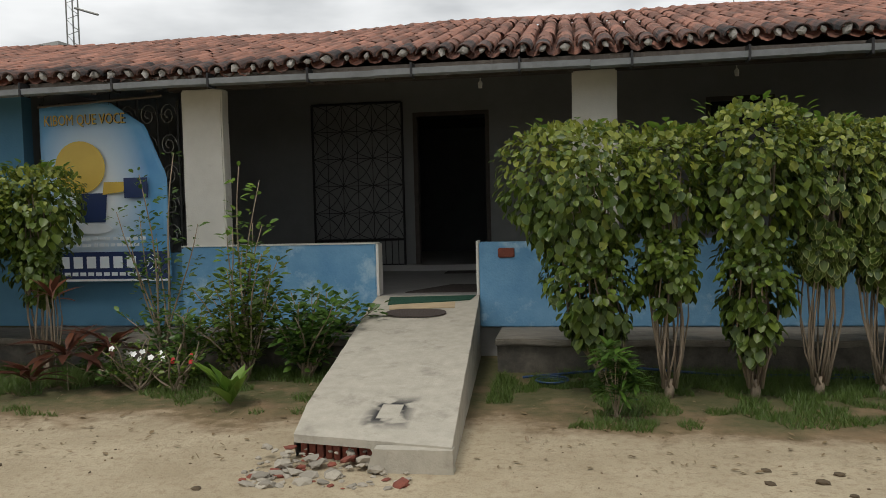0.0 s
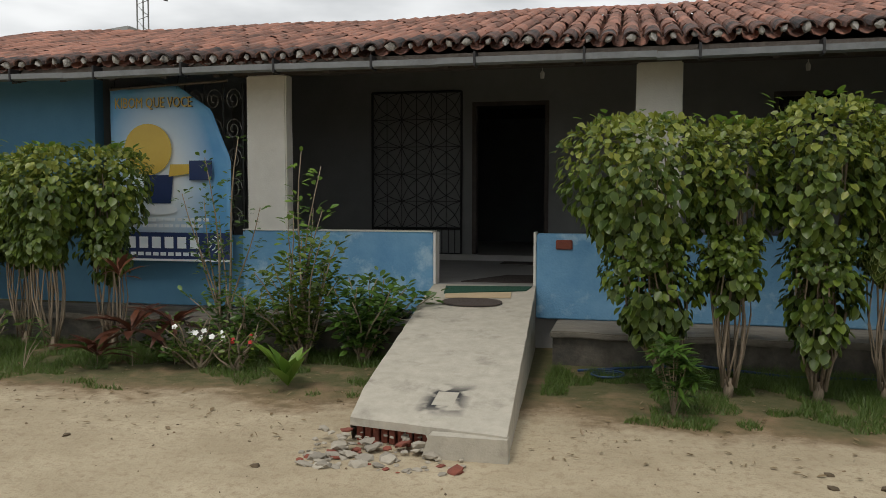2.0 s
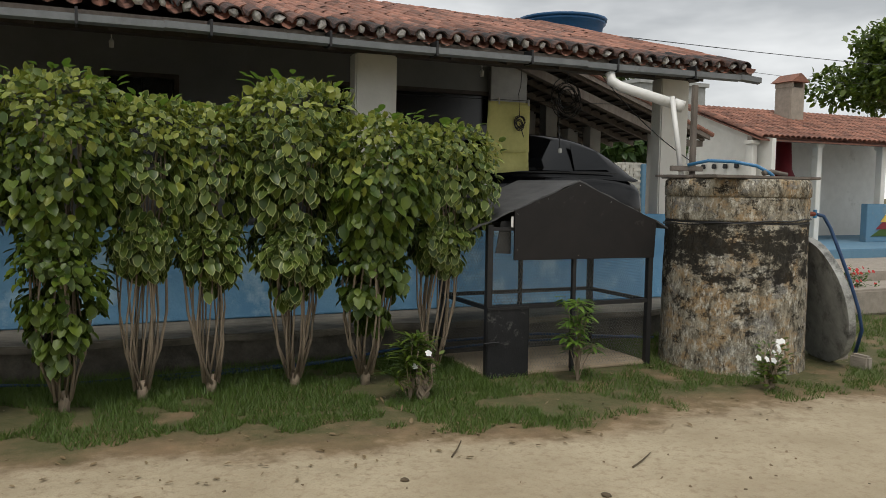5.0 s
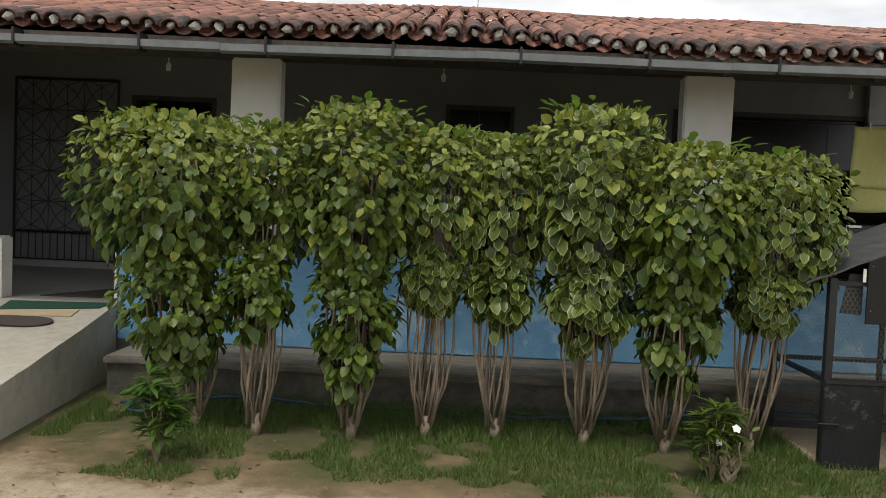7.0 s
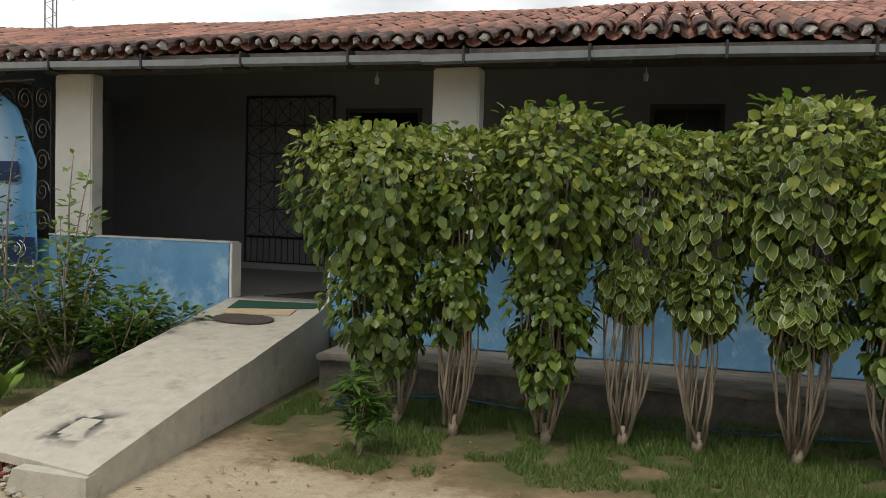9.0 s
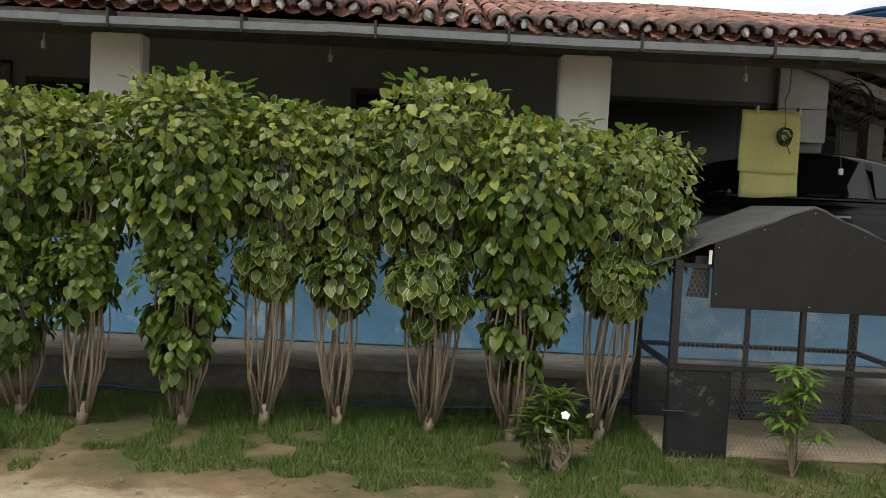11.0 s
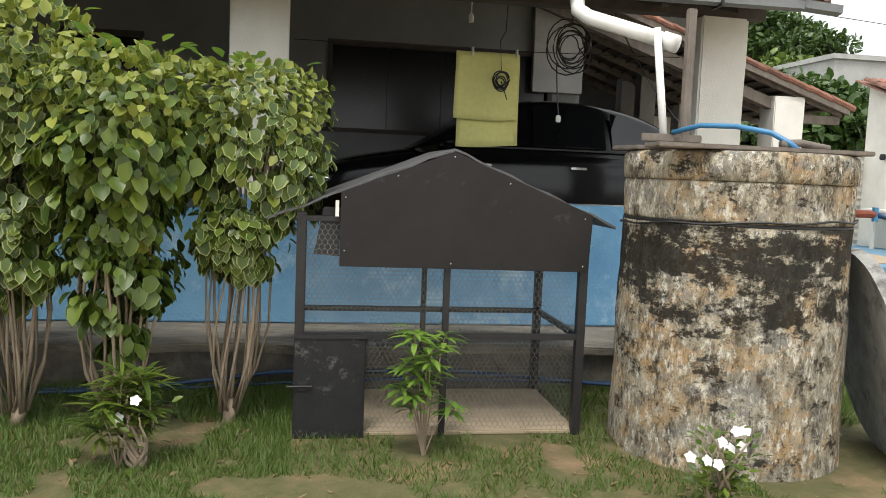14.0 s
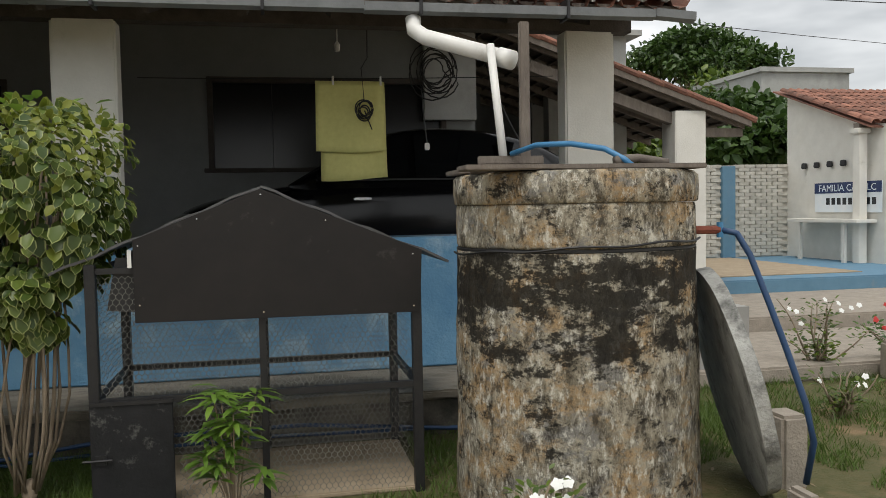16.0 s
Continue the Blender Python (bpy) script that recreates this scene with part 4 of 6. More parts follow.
part("gable_panel", prism(bmesh.new(), [(gx0, 1.00), (gx1, 0.995), (gx1 + 0.015, 1.33), (gp, 1.67), (gx0, 1.42)], -0.045, -0.03), M_SHEET, kennel, "matt black sheet gable with pale scratches")
part("gable_panel", prism(bmesh.new(), [(0.05, 1.2), (gx1, 1.2), (gx1, 1.33), (gp, 1.66), (0.05, 1.32)], KD + 0.03, KD + 0.04), M_SHEET, kennel)
for xa, za, xb, zb in ((-0.17, 1.25, gp, 1.675), (gp, 1.675, KW + 0.16, 1.26)):
    bm = bmesh.new()
    n = 14
    for i in range(n):
        s0, s1 = i / n, (i + 1) / n
        q = [(xa + (xb - xa) * s0, za + (zb - za) * s0), (xa + (xb - xa) * s1, za + (zb - za) * s1)]
        w0, w1 = 0.006 * math.sin(i * 1.7), 0.006 * math.sin((i + 1) * 1.7)
        vs = [bm.verts.new(p) for p in ((q[0][0], -0.03, q[0][1] + w0), (q[1][0], -0.03, q[1][1] + w1), (q[1][0], KD + 0.1, q[1][1]), (q[0][0], KD + 0.1, q[0][1]))]
        ws = [bm.verts.new(v.co + Vector((0, 0, 0.014))) for v in vs]
        bm.faces.new(vs[::-1])
        bm.faces.new(ws)
        for k in range(4):
            j = (k + 1) % 4
            bm.faces.new((vs[k], vs[j], ws[j], ws[k]))
    bmesh.ops.remove_doubles(bm, verts=bm.verts, dist=0.0005)
    part("roof_sheet", bm, M_ROOFSHEET, kennel)
for x, z in ((0.26, 1.09), (0.26, 1.39), (gp, 1.64), (1.66, 1.31), (gp, 1.03), (1.66, 1.03), (0.55, 1.52), (1.2, 1.5)):
    part("screw", tb(((x, -0.050, z), (x, -0.044, z)), 0.0045, 6), M_CHROME, kennel)
def wire_panel(p0, ax, w, z0, z1):
    """Hexagonal netting as thin ribbons in the plane of ax and z."""
    v, f = [], []
    ax, p0 = Vector(ax), Vector(p0)
    nrm = ax.cross(Vector((0, 0, 1)))
    cw, chh, t = 0.032, 0.028, 0.0013
    def rib(a, b):
        d = Vector((b[0] - a[0], b[1] - a[1]))
        if d.length < 1e-6:
            return
        s = Vector((-d.y, d.x)).normalized() * t
        i = len(v)
        for q in ((a[0] + s.x, a[1] + s.y), (a[0] - s.x, a[1] - s.y), (b[0] - s.x, b[1] - s.y), (b[0] + s.x, b[1] + s.y)):
            v.append(tuple(p0 + ax * min(max(q[0], 0), w) + Vector((0, 0, min(max(q[1], z0), z1)))))
        f.append((i, i + 1, i + 2, i + 3))
    nz, nx = int((z1 - z0) / chh), int(w / cw)
    for r in range(nz):
        z = z0 + r * chh
        o = cw / 2 if r % 2 else 0
        for c in range(nx):
            x = c * cw + o
            rib((x, z), (x, z + chh * 0.5))
            rib((x, z + chh * 0.5), (x + cw / 2, z + chh))
            rib((x, z + chh * 0.5), (x - cw / 2, z + chh))
    me = bpy.data.meshes.new("wire_mesh")
    me.from_pydata(v, [], f)
    me.materials.append(M_WIRE)
    ob = new("wire_mesh", me)
    ob.parent = kennel
    ob["kind"] = "stuff"
wire_panel((0.04, 0.012, 0), (1, 0, 0), KW - 0.08, 0.62, 1.25)
wire_panel((0.42, 0.012, 0), (1, 0, 0), KW - 0.46, 0.03, 0.58)
wire_panel((0.04, KD - 0.02, 0), (1, 0, 0), KW - 0.08, 0.03, 1.25)
wire_panel((0.03, 0.03, 0), (0, 1, 0), KD - 0.06, 0.03, 1.25)
wire_panel((KW - 0.03, 0.03, 0), (0, 1, 0), KD - 0.06, 0.03, 1.25)
kd = part("door", bx(0.0, 0.40, -0.035, -0.022, 0.0, 0.60, bevel=0.004), M_DOORSHEET, kennel, "scuffed black sheet-metal door")
part("door_edge", bx(0.0, 0.40, -0.042, -0.036, 0.585, 0.605), M_IRON, kd)
part("latch", tb(((-0.04, -0.05, 0.31), (0.10, -0.05, 0.31)), 0.007, 6), M_IRON, kd)
part("latch_plate", bx(0.02, 0.07, -0.044, -0.036, 0.285, 0.335), M_IRON, kd)
part("rag", prism(bmesh.new(), [(0.09, 1.06), (0.235, 1.05), (0.235, 1.33), (0.14, 1.33)], 0.02, 0.028), M_CABLE, kennel, "scrap of dark cloth inside the kennel")
part("tag", bx(0.205, 0.225, -0.035, -0.03, 1.28, 1.37), M_PVC, kennel)

# ---- round concrete tank ----
tank = thing("water_tank", (9.24, 7.02, 0), "round cast-concrete water tank, blackened with mould and patched render", "tank")
def tank_ring(z0, z1, r, seed):
    prof = [(r, z0), (r + 0.006, z0 + 0.01)]
    n = max(3, int((z1 - z0) / 0.06))
    prof += [(r + 0.006, z0 + 0.02 + (z1 - z0 - 0.04) * i / n) for i in range(n + 1)]
    prof += [(r, z1)]
    return lathe(prof, 72, 0.014, seed)
part("ring", lathe([(0.658 - 0.022 * i / 24 + 0.002 * math.sin(i * 1.9), -0.05 + 1.375 * i / 24) for i in range(25)] + [(0.63, 1.327)], 96, 0.008, 4), M_TANK, tank, smooth=True)
part("ring", tank_ring(1.345, 1.56, 0.630, 7), M_TANK, tank, smooth=True)
part("rim", lathe([(0.634, 1.562), (0.646, 1.57), (0.650, 1.63), (0.645, 1.70), (0.625, 1.72), (0.56, 1.72)], 96, 0.018, 9), M_TANK, tank, smooth=True)
part("joint", lathe([(0.622, 1.322), (0.638, 1.33), (0.638, 1.338), (0.622, 1.348)], 72, 0.014, 4), M_CABLE, tank, "dark open joint round the tank")
part("tie_wire", tb([(0.652 * math.cos(a), 0.652 * math.sin(a), 1.335 + 0.035 * math.sin(a * 1.0 + 2.4) + 0.006 * math.sin(9 * a)) for a in (2 * math.pi * i / 60 for i in range(61))], 0.006, 5), M_CABLE, tank, "slack dark wire tied round the tank")
for i, (x0, x1, y0, y1, dz) in enumerate(((-0.72, 0.5, -0.52, -0.32, 0.0), (-0.6, 0.55, -0.30, -0.08, 0.006), (-0.65, 0.62, -0.06, 0.17, 0.0), (-0.62, 0.5, 0.19, 0.42, 0.008), (-0.4, 0.45, 0.44, 0.6, 0.0))):
    part("lid_plank", bx(x0, x1, y0, y1, 1.725 + dz, 1.75 + dz, bevel=0.005), M_TIMBER, tank, "weathered grey timber lid plank")
part("outlet", tb(((0.56, -0.25, 1.41), (0.70, -0.29, 1.41)), 0.022, 8), M_BRICK, tank, "rusty outlet pipe")
part("valve", tb(((0.70, -0.29, 1.37), (0.70, -0.29, 1.45)), 0.018, 8), M_HOSE, tank)
solid("branch", tb(((9.42, 6.87, 1.785), (9.57, 6.92, 1.80), (9.73, 6.89, 1.775)), 0.028, 7, 0.02), M_TIMBER, "short weathered log lying on the tank lid", "log", smooth=True)
st = thing("prop_frame", (9.12, 7.50, 1.70), "weathered timber stake with a cross stick propping the drain pipe", "stake")
part("stake", bx(-0.03, 0.03, -0.02, 0.02, 0.0, 0.94, bevel=0.006), M_TIMBER, st)
part("cross_stick", bx(-0.30, 0.10, -0.05, -0.022, 0.10, 0.15, bevel=0.006), M_TIMBER, st)
solid("standpipe", tb(((9.0, 7.50, 1.70), (8.95, 7.63, 2.53)), 0.025, 10), M_PVC, "thin white upright plastic pipe tied to the drain", "pipe", smooth=True)
hose_pts = [(9.02, 7.45, 1.86), (9.12, 7.28, 1.90), (9.25, 7.08, 1.89), (9.38, 6.92, 1.85), (9.46, 6.85, 1.79), (9.49, 6.82, 1.755)]
solid("hose", tb(hose_pts, 0.016, 8), M_HOSE, "light blue hose arching into the tank", "hose", smooth=True)
hp = [(9.94, 6.73, 1.41), (10.02, 6.70, 1.39), (10.07, 6.66, 1.28), (10.13, 6.58, 1.03), (10.19, 6.51, 0.78), (10.26, 6.46, 0.52), (10.29, 6.44, 0.33), (10.29, 6.50, 0.1)]
solid("hose", tb(hp, 0.017, 8), M_DARKHOSE, "dark blue hose hanging from the tank outlet", "hose", smooth=True)

# concrete lid leaning on the tank
bm = bmesh.new()
R, th = 0.62, 0.07
ring = [[], []]
for s, x in ((0, -th / 2), (1, th / 2)):
    for k in range(56):
        a = 2 * math.pi * k / 56
        rr = R + 0.012 * noise.noise(Vector((math.cos(a) * 3, math.sin(a) * 3, s)))
        ring[s].append(bm.verts.new((x, rr * math.cos(a), rr * math.sin(a))))
bm.faces.new(ring[0])
bm.faces.new(ring[1][::-1])
for k in range(56):
    bm.faces.new((ring[0][k], ring[0][(k + 1) % 56], ring[1][(k + 1) % 56], ring[1][k]))
lid = solid("tank_lid", bm, M_DISC, "round grey concrete lid leaning against the tank", "lid")
lid.matrix_basis = Matrix.Translation((10.06, 6.82, 0.595)) @ Matrix.Rotation(radians(-18), 4, "Z") @ Matrix.Rotation(radians(-14), 4, "Y")
for x, y, w, h in ((10.36, 6.78, 0.16, 0.40), (10.16, 6.33, 0.08, 0.13)):
    bm = bx(-w / 2, w / 2, -0.1, 0.1, -0.03, h, bevel=0.02)
    solid("stone_block", bm, M_STONE, "worn concrete block beside the leaning lid", "block", loc=(x, y, 0))

# drain pipe from the gutter
solid("drain_pipe", tb(((8.57, 8.14, 2.79), (8.57, 8.11, 2.71), (8.63, 8.04, 2.65), (9.08, 7.63, 2.44)), 0.052, 14), M_PVC, "thick white plastic drain pipe running from the gutter", "pipe", smooth=True)
solid("pipe_cap", tb(((9.02, 7.684, 2.468), (9.09, 7.62, 2.435)), 0.060, 14), M_PVC, "white socket end of the drain pipe", "pipe", smooth=True)

# cloth, cables hanging under the roof
cl = thing("cloth", (8.03, 9.77, 1.796), "yellow-green folded cloth pegged to a line under the veranda roof", "cloth")
def cloth_sheet(name, x0, x1, z0, z1, y, seed):
    bm = bmesh.new()
    g = {}
    for i in range(13):
        for k in range(13):
            u, v = i / 12, k / 12
            g[i, k] = bm.verts.new((x0 + (x1 - x0) * u + 0.02 * (1 - v) * (u - 0.3), y + 0.02 * math.sin(u * 7 + seed) * (1 - v * 0.6) + 0.01 * math.sin(v * 6), z0 + (z1 - z0) * v - 0.03 * (1 - v) * u * math.sin(3 * u + seed)))
    for i in range(12):
        for k in range(12):
            bm.faces.new((g[i, k], g[i + 1, k], g[i + 1, k + 1], g[i, k + 1]))
    ob = part(name, bm, M_CLOTH, cl, smooth=True)
    ob.modifiers.new("thick", "SOLIDIFY").thickness = 0.006
cloth_sheet("front_fold", -0.02, 0.545, 0.25, 0.835, -0.02, 0.5)
cloth_sheet("back_fold", 0.02, 0.565, 0.0, 0.835, 0.03, 2.0)
for x in (0.12, 0.52):
    part("peg", bx(x, x + 0.015, -0.03, 0.03, 0.80, 0.875), M_PVC, cl)
line = thing("clothes_line", (0, 9.77, 2.64), "thin dark line strung across the car bay", "line")
part("cord", tb(arc((6.6, 0.0, 0.0), (10.1, 0.0, 0.06), 0.015), 0.004, 5), M_CABLE, line)
def coil(cx, y, cz, r, turns, seed):
    pts = []
    for i in range(turns * 16):
        a = 2 * math.pi * i / 16
        k = i / 16
        w = r * (0.82 + 0.26 * math.sin(int(k) * 2.4 + seed))
        pts.append((cx + w * math.cos(a) + 0.2 * r * math.sin(k * 1.3), y + 0.012 * math.sin(k * 4), cz + w * 1.15 * math.sin(a) + 0.22 * r * math.cos(k * 1.7 + seed)))
    return tb(pts, 0.006, 5)
ck = thing("cable_coil", (9.0, 9.6, 2.70), "black cable coiled and hung under the eave", "cable")
part("loop", coil(0, 0, 0, 0.17, 9, 1), M_CABLE, ck)
part("tail", tb(arc((-0.12, 0, -0.14), (-0.08, 0, -0.60), 0.05), 0.006, 5), M_CABLE, ck)
part("hanger", tb(((0.0, 0, 0.18), (0.03, 0, 0.75)), 0.005, 5), M_CABLE, ck)
part("plug", bx(-0.10, -0.06, -0.015, 0.015, -0.66, -0.60, bevel=0.006), M_PVC, ck)
ck = thing("cable_coil", (8.41, 9.70, 2.38), "small knot of black cable hanging before the cloth", "cable")
part("loop", coil(0, 0, 0, 0.07, 5, 4), M_CABLE, ck)
part("hanger", tb(((0.0, 0, 0.07), (-0.02, 0, 0.35), (0.04, 0.06, 0.45), (0.04, 0, 1.1)), 0.005, 5), M_CABLE, ck)
part("tail", tb(((0.0, 0, 0.0), (0.06, 0, -0.16)), 0.005, 5), M_CABLE, ck)
solid("cable", tb(arc((9.3, 9.6, 3.2), (9.12, 7.52, 1.90), 0.10), 0.005, 5), M_CABLE, "loose black cable drooping to the tank", "cable")
for x, y in ((3.95, 10.4), (8.25, 10.4), (1.0, 10.4)):
    lp = thing("ceiling_lamp", (x, y, 3.0), "small white bulb holder hanging under the dark roof", "lamp")
    part("holder", lathe([(0.018, 0.05), (0.022, 0.0), (0.028, 0.06), (0.01, 0.09)], 12), M_PVC, lp)
    part("stem", tb(((0, 0, 0.08), (0, 0, roof_z(y) - 3.0 - 0.1)), 0.006, 5), M_PVC, lp)

# ---- parked car (nose to the west) ----
car = thing("car", (6.64, 10.62, FLOOR), "glossy black hatchback parked nose-in under the veranda roof", "car")
CL, CWD = 4.5, 1.74
# stations: x, belt height, body bottom, roof height (0: none), half-width at the belt, half-width at the roof
ST = ((0.0, 0.72, 0.42, 0, 0.62), (0.10, 0.90, 0.30, 0, 0.76), (0.5, 1.02, 0.26, 0, 0.84), (1.0, 1.10, 0.26, 0, 0.86), (1.25, 1.14, 0.26, 0, 0.87), (2.2, 1.16, 0.26, 0, 0.87), (3.2, 1.18, 0.26, 0, 0.87), (4.0, 1.16, 0.27, 0, 0.85), (4.38, 1.06, 0.34, 0, 0.78), (4.5, 0.84, 0.45, 0, 0.66))
bm = bmesh.new()
rings = []
for x, belt, low, _, hw in ST:
    sec = [(-hw * 0.90, low), (-hw, low + 0.16), (-hw * 1.005, (low + belt) / 2), (-hw * 0.985, belt - 0.10), (-hw * 0.90, belt), (0, belt + 0.035), (hw * 0.90, belt), (hw * 0.985, belt - 0.10), (hw * 1.005, (low + belt) / 2), (hw, low + 0.16), (hw * 0.90, low)]
    rings.append([bm.verts.new((x, CWD / 2 + a, b)) for a, b in sec])
for a, b in zip(rings, rings[1:]):
    for k in range(11):
        bm.faces.new((a[k], a[(k + 1) % 11], b[(k + 1) % 11], b[k]))
bm.faces.new(rings[0])
bm.faces.new(rings[-1][::-1])
body = part("body", bm, M_CAR, car, smooth=True)
body.modifiers.new("round", "SUBSURF").render_levels = 2
body.modifiers["round"].levels = 2
bm = bmesh.new()
CB = ((1.15, 1.13, 0.80, 1.13), (1.9, 1.60, 0.66, 1.14), (2.4, 1.72, 0.62, 1.15), (3.1, 1.71, 0.62, 1.16), (3.8, 1.56, 0.62, 1.15), (4.3, 1.14, 0.70, 1.10))
rings = []
for x, top, hw, base in CB:
    sec = [(-0.80, base - 0.05), (-0.79, base), (-hw, max(base + 0.01, top - 0.06)), (-hw * 0.82, max(base + 0.015, top)), (0, max(base + 0.02, top + 0.02)), (hw * 0.82, max(base + 0.015, top)), (hw, max(base + 0.01, top - 0.06)), (0.79, base), (0.80, base - 0.05)]
    rings.append([bm.verts.new((x, CWD / 2 + a, b)) for a, b in sec])
for a, b in zip(rings, rings[1:]):
    for k in range(8):
        bm.faces.new((a[k], a[k + 1], b[k + 1], b[k]))
cab = part("cabin", bm, M_CAR, car, smooth=True)
cab.modifiers.new("round", "SUBSURF").levels = 2
cab.modifiers["round"].render_levels = 2
def side_glass(pts, name="side_window"):
    bm = bmesh.new()
    vs = [bm.verts.new((x, CWD / 2 - 0.79 + (z - 1.14) / 0.52 * 0.15 - 0.012, z)) for x, z in pts]
    bm.faces.new(vs)
    ob = part(name, bm, M_GLASSDARK, car, "dark tinted glass")
    ob.modifiers.new("thick", "SOLIDIFY").thickness = 0.006
side_glass([(1.55, 1.20), (2.30, 1.20), (2.30, 1.62), (2.0, 1.56)])
side_glass([(2.37, 1.20), (3.15, 1.20), (3.12, 1.60), (2.37, 1.63)])
side_glass([(3.22, 1.21), (3.85, 1.23), (3.62, 1.48), (3.2, 1.58)])
bm = bmesh.new()
vs = [bm.verts.new(p) for p in ((1.30, 0.18, 1.20), (1.30, 1.56, 1.20), (1.86, 1.42, 1.60), (1.86, 0.32, 1.60))]
bm.faces.new(vs)
part("windscreen", bm, M_GLASSDARK, car, "dark tinted glass")
part("sill_strip", bx(0.95, 3.35, -0.018, 0.0, 0.60, 0.635, bevel=0.006), M_CHROME, car, "bright metal sill strip")
part("belt_strip", bx(1.4, 3.9, 0.055, 0.065, 1.168, 1.185), M_IRON, car)
for x in (1.75, 2.75):
    part("door_handle", bx(x, x + 0.17, -0.02, 0.005, 0.98, 1.005, bevel=0.006), M_CHROME, car)
bm = bmesh.new()
bmesh.ops.create_uvsphere(bm, u_segments=16, v_segments=10, radius=1)
for v in bm.verts:
    v.co = Vector((v.co.x * 0.16 + 0.22, v.co.y * 0.14 + 0.20, v.co.z * 0.085 + 0.80))
part("headlight", bm, M_CHROME, car, "clear chromed headlight", smooth=True)
bm = bmesh.new()
bmesh.ops.create_uvsphere(bm, u_segments=14, v_segments=8, radius=1)
for v in bm.verts:
    v.co = Vector((v.co.x * 0.10 + 1.5, v.co.y * 0.09 - 0.06, v.co.z * 0.07 + 1.2))
part("mirror", bm, M_CAR, car, smooth=True)
for x in (0.85, 3.55):
    for y in (0.1, CWD - 0.1):
        bm = bmesh.new()
        bmesh.ops.create_cone(bm, cap_ends=True, segments=32, radius1=0.33, radius2=0.33, depth=0.2, matrix=Matrix.Translation((x, y, 0.33)) @ Matrix.Rotation(radians(90), 4, "X"))
        wh = part("wheel", bm, M_RUBBER, car)
        bm = bmesh.new()
        bmesh.ops.create_cone(bm, cap_ends=True, segments=24, radius1=0.2, radius2=0.2, depth=0.215, matrix=Matrix.Translation((x, y, 0.33)) @ Matrix.Rotation(radians(90), 4, "X"))
        part("rim", bm, M_CHROME, wh)

# hoses and flower pot on the ground by the ledge
solid("hose", tb([(1.6, 7.9, 0.03), (1.9, 8.05, 0.03), (2.6, 8.02, 0.10), (3.4, 8.05, 0.03), (4.6, 8.12, 0.03), (6.0, 8.1, 0.05), (6.6, 8.18, 0.06), (7.5, 8.19, 0.09), (9.0, 8.17, 0.06)], 0.012, 8), M_DARKHOSE, "dark blue hose lying along the ledge", "hose", smooth=True)
solid("hose", tb([(4.2, 7.95, 0.03), (5.6, 8.05, 0.05), (6.6, 8.18, 0.14), (7.8, 8.18, 0.15), (9.2, 8.1, 0.04)], 0.014, 8), M_DARKHOSE, "dark hose lying along the ledge", "hose", smooth=True)
solid("hose_coil", tb([(1.86 + (0.10 + 0.002 * i) * math.cos(i * 0.5), 7.75 + (0.09 + 0.002 * i) * math.sin(i * 0.5), 0.02 + 0.001 * i) for i in range(30)], 0.010, 6), M_DARKHOSE, "coil of dark blue hose on the bare earth", "hose", smooth=True)
bowl = solid("dark_bowl", lathe([(0.10, 0.0), (0.14, 0.05), (0.15, 0.06), (0.13, 0.06), (0.09, 0.01)], 24), M_IRON, "flat black bowl on the ledge", "bowl", loc=(-0.30, 8.72, 0.325), smooth=True)

# ---- plants ----
def np_unit(r, n):
    v = r.normal(size=(n, 3))
    return v / np.linalg.norm(v, axis=1)[:, None]


def stems(parent, r, foot, top_z, spread, count, thick=0.016, trunk=0.22, lean=(0, 0)):
    """A short trunk that splits near the ground into upright wands."""
    part("trunk", tb([(0, 0, -0.03), (0.01, 0, trunk * 0.5), (0, 0.01, trunk)], foot, 8, foot * 0.8), M_BARK, parent, smooth=True)
    for i in range(count):
        a = 2 * math.pi * (i + r.random() * 0.7) / count
        s = spread * (0.5 + 0.6 * r.random())
        h = top_z * (0.82 + 0.2 * r.random())
        pts = []
        for k in range(7):
            t = k / 6
            q = math.sin(min(1.0, t * 2.6) * math.pi / 2)
            x = math.cos(a) * (0.03 + s * q ** 0.8) + lean[0] * t + 0.035 * math.sin(5 * t + i)
            y = math.sin(a) * (0.03 + s * 0.8 * q ** 0.8) + lean[1] * t + 0.03 * math.cos(4 * t + i * 2)
            pts.append((x, y, trunk * 0.6 + (h - trunk * 0.6) * t))
        part("stem", tb(pts, thick * (0.7 + 0.7 * r.random()), 6, 0.006), M_BARK, parent, smooth=True)


